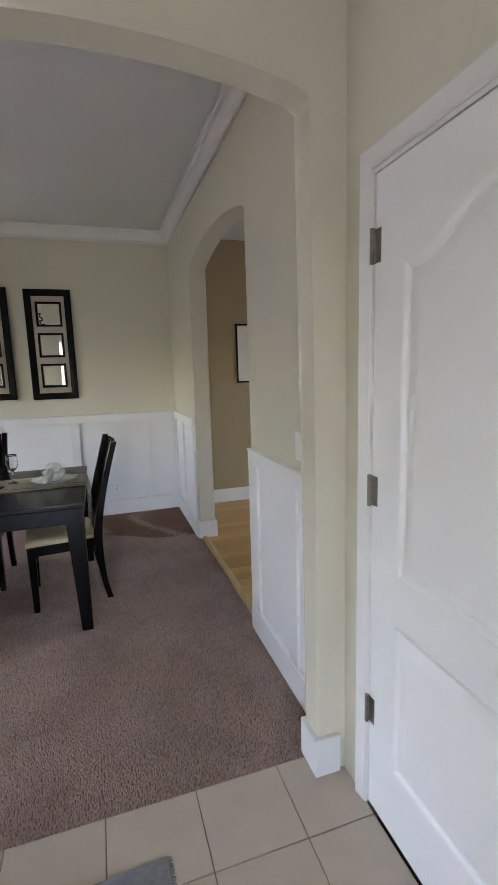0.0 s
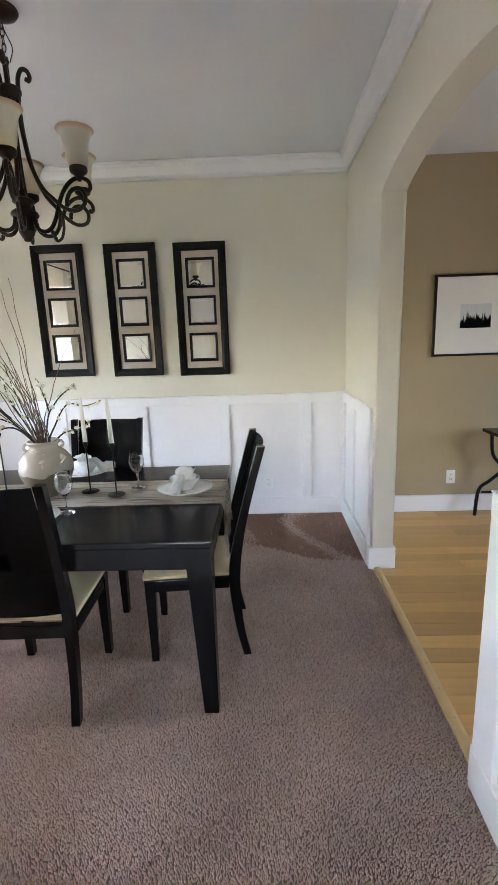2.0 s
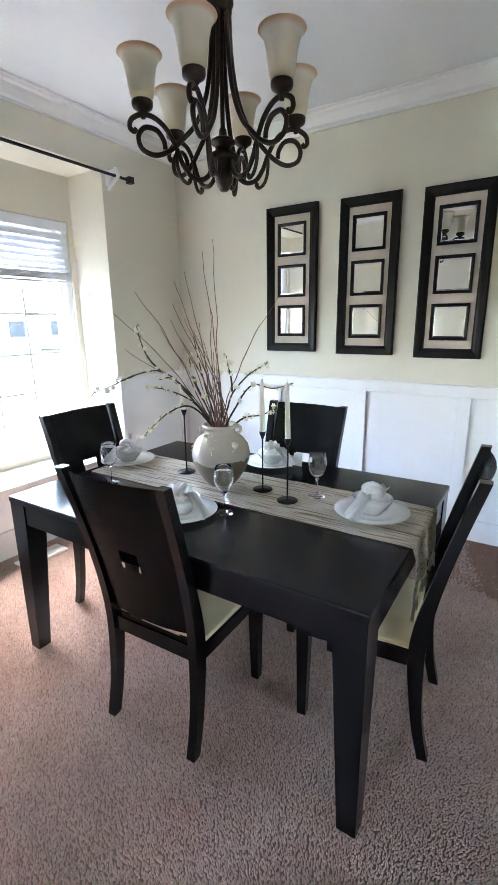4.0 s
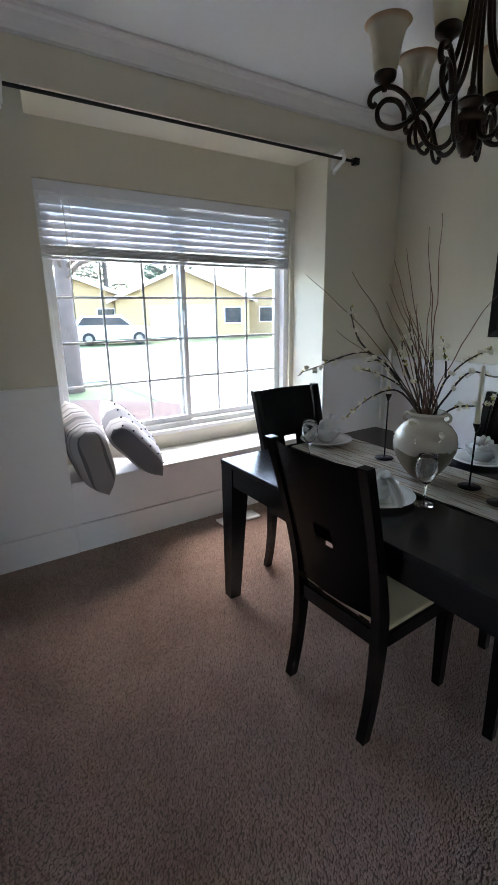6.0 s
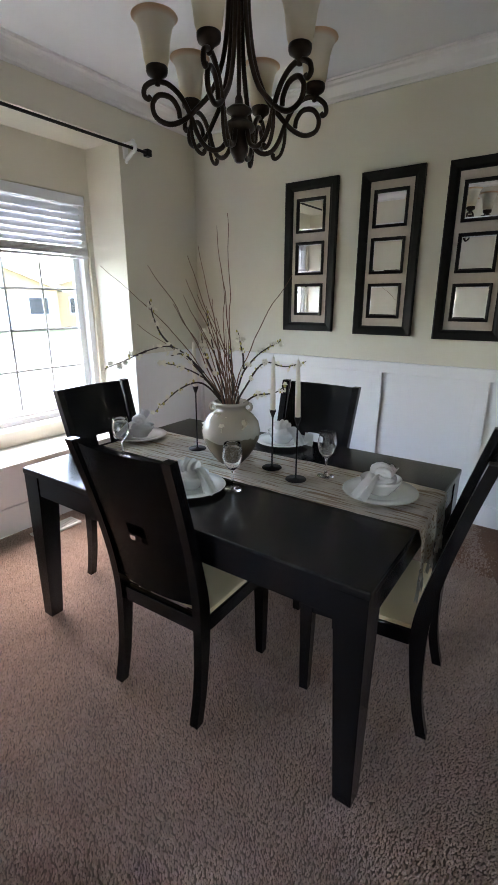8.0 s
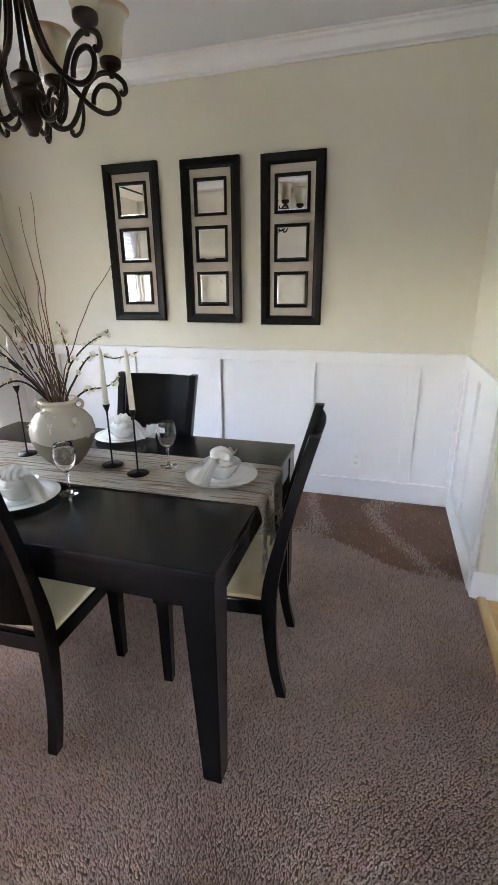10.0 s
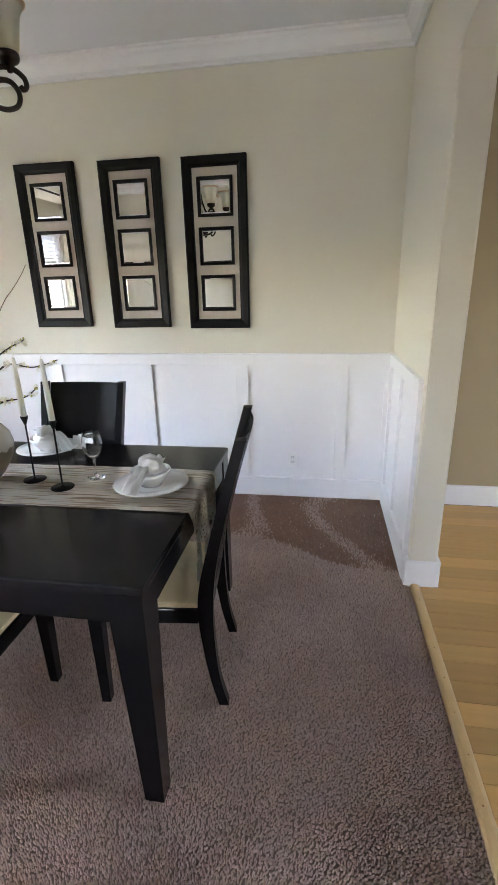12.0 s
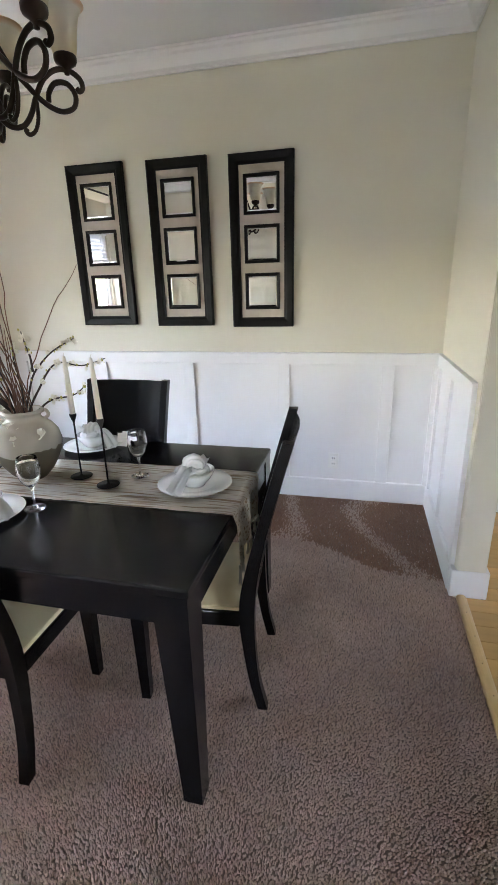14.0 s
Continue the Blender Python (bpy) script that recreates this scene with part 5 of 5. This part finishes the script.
structure("pavement", boxed(-14.0, -12.4, -120, 5.2, GZ - 0.1, GZ + 0.005), M_CONCRETE, "pale concrete pavement", "pavement")
bm = bmesh.new()
lathe(bm, [(0.0, GZ - 0.06), (1.9, GZ - 0.06), (1.85, GZ + 0.0), (1.3, GZ + 0.05), (0.0, GZ + 0.07)], 40)
for v in bm.verts:
    v.co.x, v.co.y = v.co.x * 1.79 - 6.55, v.co.y * 1.0 + 3.62 + 0.15 * math.sin(v.co.x * 5)
structure("mulch_bed", bm, M_MULCH, "red-brown bark mulch bed beside the driveway", "mulch")


def house(name, at, turn, wide, deep, high, roof, garage):
    h = thing(name, pose(*at, rz=turn), "pale yellow single-storey house with a gabled grey roof", "house", "houses across the road")
    part("wall", prism([(-wide / 2, 0), (wide / 2, 0), (wide / 2, high), (0, high + roof), (-wide / 2, high)], "y", 0, deep), M_SIDING, h)
    for s in (-1, 1):
        bm = bmesh.new()
        w = wide / 2 + 0.5
        slope = roof / (wide / 2)
        pts = [(0, high + roof + 0.12), (s * w, high + roof + 0.12 - slope * w), (s * w, high + roof - 0.03 - slope * w), (0, high + roof - 0.03)]
        part("roof", prism(pts, "y", -0.5, deep + 0.5), M_ROOF, h)
        part("fascia", prism([(0, high + roof + 0.13), (s * (w + 0.02), high + roof + 0.13 - slope * w), (s * (w + 0.02), high + roof - 0.12 - slope * w), (0, high + roof - 0.12)], "y", -0.56, -0.5), M_TRIM, h)
    if garage:
        g_ = part("garage_door", boxed(-2.4, 2.4, -0.05, 0.02, 0.0, 2.2, bevel=0.02), M_TRIM, h)
        for k in range(4):
            part("garage_panel", boxed(-2.34, 2.34, -0.07, -0.05, 0.04 + 0.54 * k, 0.53 + 0.54 * k, bevel=0.01), M_TRIM, g_)
    for x in ((wide / 2 - 1.2,) if garage else (-wide / 4, wide / 4)):
        w_ = part("window", boxed(x - 0.65, x + 0.65, -0.06, 0.02, 0.9, 2.1, bevel=0.02), M_TRIM, h)
        part("pane", boxed(x - 0.57, x + 0.57, -0.075, -0.058, 0.98, 2.02), M_CARGLASS, w_)
    return h


house("house", (-31.0, 16.5, GZ), 62, 9.5, 9, 2.7, 2.0, True)
house("house", (-34.0, 9.5, GZ), 85, 9.0, 9, 2.6, 1.6, False)
house("house", (-29.0, 25.5, GZ), 50, 10.0, 9, 2.7, 1.5, False)


def parked_car(m):
    c = thing("parked_car", m, "white sport utility vehicle parked across the road", "car")
    side = [(-2.2, 0.35), (2.15, 0.35), (2.25, 0.75), (2.1, 0.98), (1.1, 1.08), (0.45, 1.62), (-1.7, 1.66), (-2.2, 1.1)]
    part("body", soften(prism(side, "y", -0.9, 0.9), 0.06), M_CARPAINT, c)
    part("side_window", prism([(0.95, 1.1), (0.42, 1.52), (-1.6, 1.55), (-1.95, 1.12)], "y", -0.91, 0.91), M_CARGLASS, c)
    for x in (-1.4, 1.4):
        for y in (-0.86, 0.86):
            w = part("wheel", lathe(bmesh.new(), [(0.0, -0.11), (0.2, -0.11), (0.34, -0.10), (0.36, -0.06), (0.36, 0.06), (0.34, 0.10), (0.2, 0.11), (0.0, 0.11)], 24), M_TYRE, c)
            w.matrix_basis = pose(x, y, 0.36, rx=90)
            r_ = part("rim", lathe(bmesh.new(), [(0.0, -0.118), (0.19, -0.118), (0.2, -0.10), (0.2, 0.10), (0.19, 0.118), (0.0, 0.118)], 20), M_HINGE, w)
    return c


parked_car(pose(-27.5, 10.2, GZ - 0.02, rz=75))


def tree(at, label, trunk_r, high, leaves, seed, needle):
    t = thing("tree", pose(*at), label, "tree", "trees outside")
    rng = random.Random(seed)
    bm = bmesh.new()
    trunk = wiggle([(0, 0, -0.1), (0.1, 0.05, high * 0.25), (-0.1, 0.1, high * 0.5), (0.05, 0, high * 0.75)], 0.08)
    n = len(trunk)
    tube(bm, trunk, [trunk_r * (1.25 if k == 0 else 1 - 0.65 * k / n) for k in range(n)], 12)
    tips = []
    for k in range(26 if needle else 12):
        start = trunk[rng.randrange(n // 3 if not needle else 2, n)]
        a, reach = rng.uniform(0, 6.28), rng.uniform(0.9, 1.9) * (high / 6)
        end = start + Vector((math.cos(a) * reach, math.sin(a) * reach, reach * rng.uniform(0.1, 0.6)))
        mid = (start + end) / 2 + Vector((0, 0, 0.12 * reach))
        tube(bm, smooth_line([start, mid, end], 4), [trunk_r * 0.3, *[trunk_r * 0.2] * 7, trunk_r * 0.06], 6)
        tips += [mid, end, (mid + end) / 2]
    part("trunk", bm, M_BARK, t, smooth=True)
    if leaves:
        verts, faces = [], []
        for k in range(leaves):
            c = tips[rng.randrange(len(tips))] + Vector((rng.gauss(0, 0.4), rng.gauss(0, 0.4), rng.gauss(0, 0.35))) * (high / 7)
            s = rng.uniform(0.06, 0.14)
            d = [Vector((rng.uniform(-1, 1), rng.uniform(-1, 1), rng.uniform(-1, 1))) * s for _ in range(3)]
            i = len(verts)
            verts += [c + d[0], c + d[1], c + d[2], c - d[0] * 0.8]
            faces += [(i, i + 1, i + 2), (i, i + 2, i + 3)]
        me = bpy.data.meshes.new("crown")
        me.from_pydata(verts, [], faces)
        me.materials.append(M_LEAF)
        crown_ob = new("crown", me)
        crown_ob.parent = t
    return t


tree((-11.2, 4.0, GZ), "bare grey-barked street tree by the lawn", 0.27, 6.0, 0, 1, False)
tree((-42.0, 20.0, GZ), "dense green conifer behind the houses", 0.35, 10.0, 5000, 2, True)
tree((-44.0, 15.0, GZ), "dense green conifer behind the houses", 0.35, 11.0, 5000, 3, True)

# ---- floor pieces ----
# beige tiles, 12 inches with their joints
floor_tiles = bpy.data.objects["floor_entry"]
bm = boxed(-0.1468, 0.1468, -0.1375, 0.1375, -0.008, 0.0, bevel=0.0016, segments=1)
tile = part("tile", bm, M_TILE, floor_tiles)
first = True
for i in range(-6, 1):
    for j in range(10):
        x, y = 0.4298 + 0.2975 * i, 1.2905 - 0.279 * j
        o = tile if first else tile.copy()
        if not first:
            scene.collection.objects.link(o)
        first = False
        o.location = (x, y, 0.0)
bm = boxed(-0.1145, 0.1145, -0.1375, 0.1375, -0.008, 0.0, bevel=0.0016, segments=1)
strip = part("tile", bm, M_TILE, floor_tiles)
for j in range(10):
    o = strip if j == 0 else strip.copy()
    if j:
        scene.collection.objects.link(o)
    o.location = (0.695, 1.2905 - 0.279 * j, 0.0)

# honey oak boards in the hall, ends staggered
floor_hall = bpy.data.objects["floor_hall"]
rng = random.Random(21)
boards = {}
for row in range(30):
    y1 = HALL_Y - 0.017 - 0.0985 * row
    x = 0.872 if y1 < B2 else XH + 0.017
    while x < 3.2:
        long = rng.choice((0.45, 0.6, 0.8, 1.0, 1.25))
        if long not in boards:
            boards[long] = boxed(0.0008, long - 0.0008, -0.0975, -0.0008, -0.01, 0.0, bevel=0.0008, segments=1)
            me = bpy.data.meshes.new("board")
            boards[long].to_mesh(me)
            boards[long].free()
            me.materials.append(M_OAK)
            boards[long] = me
        o = new("board", boards[long])
        o.parent = floor_hall
        o.location = (x, y1, 0.0)
        x += long

# twisted carpet pile over the dining room
def carpet_pile():
    r = np.random.default_rng(5)
    pitch = 0.0074
    xs, ys = np.arange(XL + 0.004, 0.822, pitch), np.arange(1.434, YF - 0.004, pitch)
    gx, gy = np.meshgrid(xs, ys)
    cx = (gx + r.uniform(-0.0036, 0.0036, gx.shape)).ravel()
    cy = (gy + r.uniform(-0.0036, 0.0036, gy.shape)).ravel()
    # the pile lies in patches, as feet and the vacuum left it
    lie = 0.9 + 1.7 * np.sin(cx * 1.7 + 0.6 * np.sin(cy * 2.3)) * np.cos(cy * 1.3 + 0.4 * cx) + r.normal(0, 0.6, cx.shape)
    lean = r.uniform(0.001, 0.006, cx.shape)
    high = r.uniform(0.0085, 0.0130, cx.shape)
    wide = r.uniform(0.0025, 0.0035, cx.shape)
    long = r.uniform(0.0034, 0.0052, cx.shape)
    n = len(cx)
    ux, uy = np.cos(lie), np.sin(lie)
    v = np.zeros((n, 9, 3))
    for k, (a, b) in enumerate(((1, 0.15), (0.1, 1), (-1, -0.15), (-0.1, -1))):
        bx, by = ux * a * long - uy * b * wide, uy * a * long + ux * b * wide
        v[:, k] = np.stack([cx + bx, cy + by, np.full(n, -0.0125)], 1)
        v[:, 4 + k] = np.stack([cx + ux * lean * 0.6 + bx * 0.85, cy + uy * lean * 0.6 + by * 0.85, -0.0125 + high * 0.7], 1)
    v[:, 8] = np.stack([cx + ux * lean, cy + uy * lean, -0.0125 + high], 1)
    quad = np.array([[k, (k + 1) % 4, 4 + (k + 1) % 4, 4 + k] for k in range(4)])
    tri = np.array([[4 + k, 4 + (k + 1) % 4, 8] for k in range(4)])
    base = np.arange(n)[:, None, None] * 9
    q, t = (base + quad).reshape(-1, 4), (base + tri).reshape(-1, 3)
    me = bpy.data.meshes.new("carpet_pile")
    me.vertices.add(n * 9)
    me.vertices.foreach_set("co", v.reshape(-1))
    loops = np.concatenate([q.ravel(), t.ravel()])
    me.loops.add(len(loops))
    me.loops.foreach_set("vertex_index", loops)
    starts = np.concatenate([np.arange(len(q)) * 4, len(q) * 4 + np.arange(len(t)) * 3])
    me.polygons.add(len(starts))
    me.polygons.foreach_set("loop_start", starts)
    me.polygons.foreach_set("use_smooth", np.ones(len(starts), dtype=bool))
    me.update(calc_edges=True)
    me.materials.append(M_PILE)
    me.materials.append(M_NAP_SHADE)
    # the last vacuum strokes in the far corner: turned pile's shading put into colour
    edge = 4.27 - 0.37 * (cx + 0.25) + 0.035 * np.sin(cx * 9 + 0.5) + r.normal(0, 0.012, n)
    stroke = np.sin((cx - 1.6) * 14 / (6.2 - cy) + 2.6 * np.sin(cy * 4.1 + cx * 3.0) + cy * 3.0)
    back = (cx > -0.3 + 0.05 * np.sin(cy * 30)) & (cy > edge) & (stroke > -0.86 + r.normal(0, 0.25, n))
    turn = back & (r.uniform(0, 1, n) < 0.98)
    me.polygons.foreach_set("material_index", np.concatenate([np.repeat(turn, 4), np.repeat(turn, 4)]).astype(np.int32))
    ob = new("carpet_pile", me)
    return tagged(ob, "taupe twisted cut pile of the carpet", "carpet", kind="stuff")


M_PILE = bpy.data.materials.new("taupe_pile")
M_PILE.use_nodes = True
nt = M_PILE.node_tree
pb = nt.nodes["Principled BSDF"]
geo = nt.nodes.new("ShaderNodeNewGeometry")
tc = nt.nodes.new("ShaderNodeTexCoord")
patch = nt.nodes.new("ShaderNodeTexNoise")
patch.inputs["Scale"].default_value, patch.inputs["Detail"].default_value, patch.inputs["Distortion"].default_value = 2.4, 4.0, 0.8
nt.links.new(tc.outputs["Object"], patch.inputs["Vector"])
mixv = nt.nodes.new("ShaderNodeMath")
mixv.operation = "MULTIPLY_ADD"
mixv.inputs[1].default_value = 0.64
nt.links.new(patch.outputs["Fac"], mixv.inputs[0])
half = nt.nodes.new("ShaderNodeMath")
half.operation = "MULTIPLY"
half.inputs[1].default_value = 0.36
nt.links.new(geo.outputs["Random Per Island"], half.inputs[0])
nt.links.new(half.outputs["Value"], mixv.inputs[2])
rp = nt.nodes.new("ShaderNodeValToRGB")
rp.color_ramp.elements[0].position, rp.color_ramp.elements[0].color = 0.15, (0.295, 0.206, 0.167, 1)
rp.color_ramp.elements[1].position, rp.color_ramp.elements[1].color = 0.85, (0.61, 0.458, 0.38, 1)
nt.links.new(mixv.outputs["Value"], rp.inputs["Fac"])
nt.links.new(rp.outputs["Color"], pb.inputs["Base Color"])
pb.inputs["Roughness"].default_value = 0.9
pb.inputs["Specular IOR Level"].default_value = 0.0
# darker copy of the pile colour stands for the shade of turned tufts
M_NAP_SHADE = M_PILE.copy()
M_NAP_SHADE.name = "taupe_pile_against_nap"
for node in M_NAP_SHADE.node_tree.nodes:
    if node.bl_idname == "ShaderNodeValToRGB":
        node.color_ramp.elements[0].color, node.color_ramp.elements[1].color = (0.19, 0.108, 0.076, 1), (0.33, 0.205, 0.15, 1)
carpet_pile()
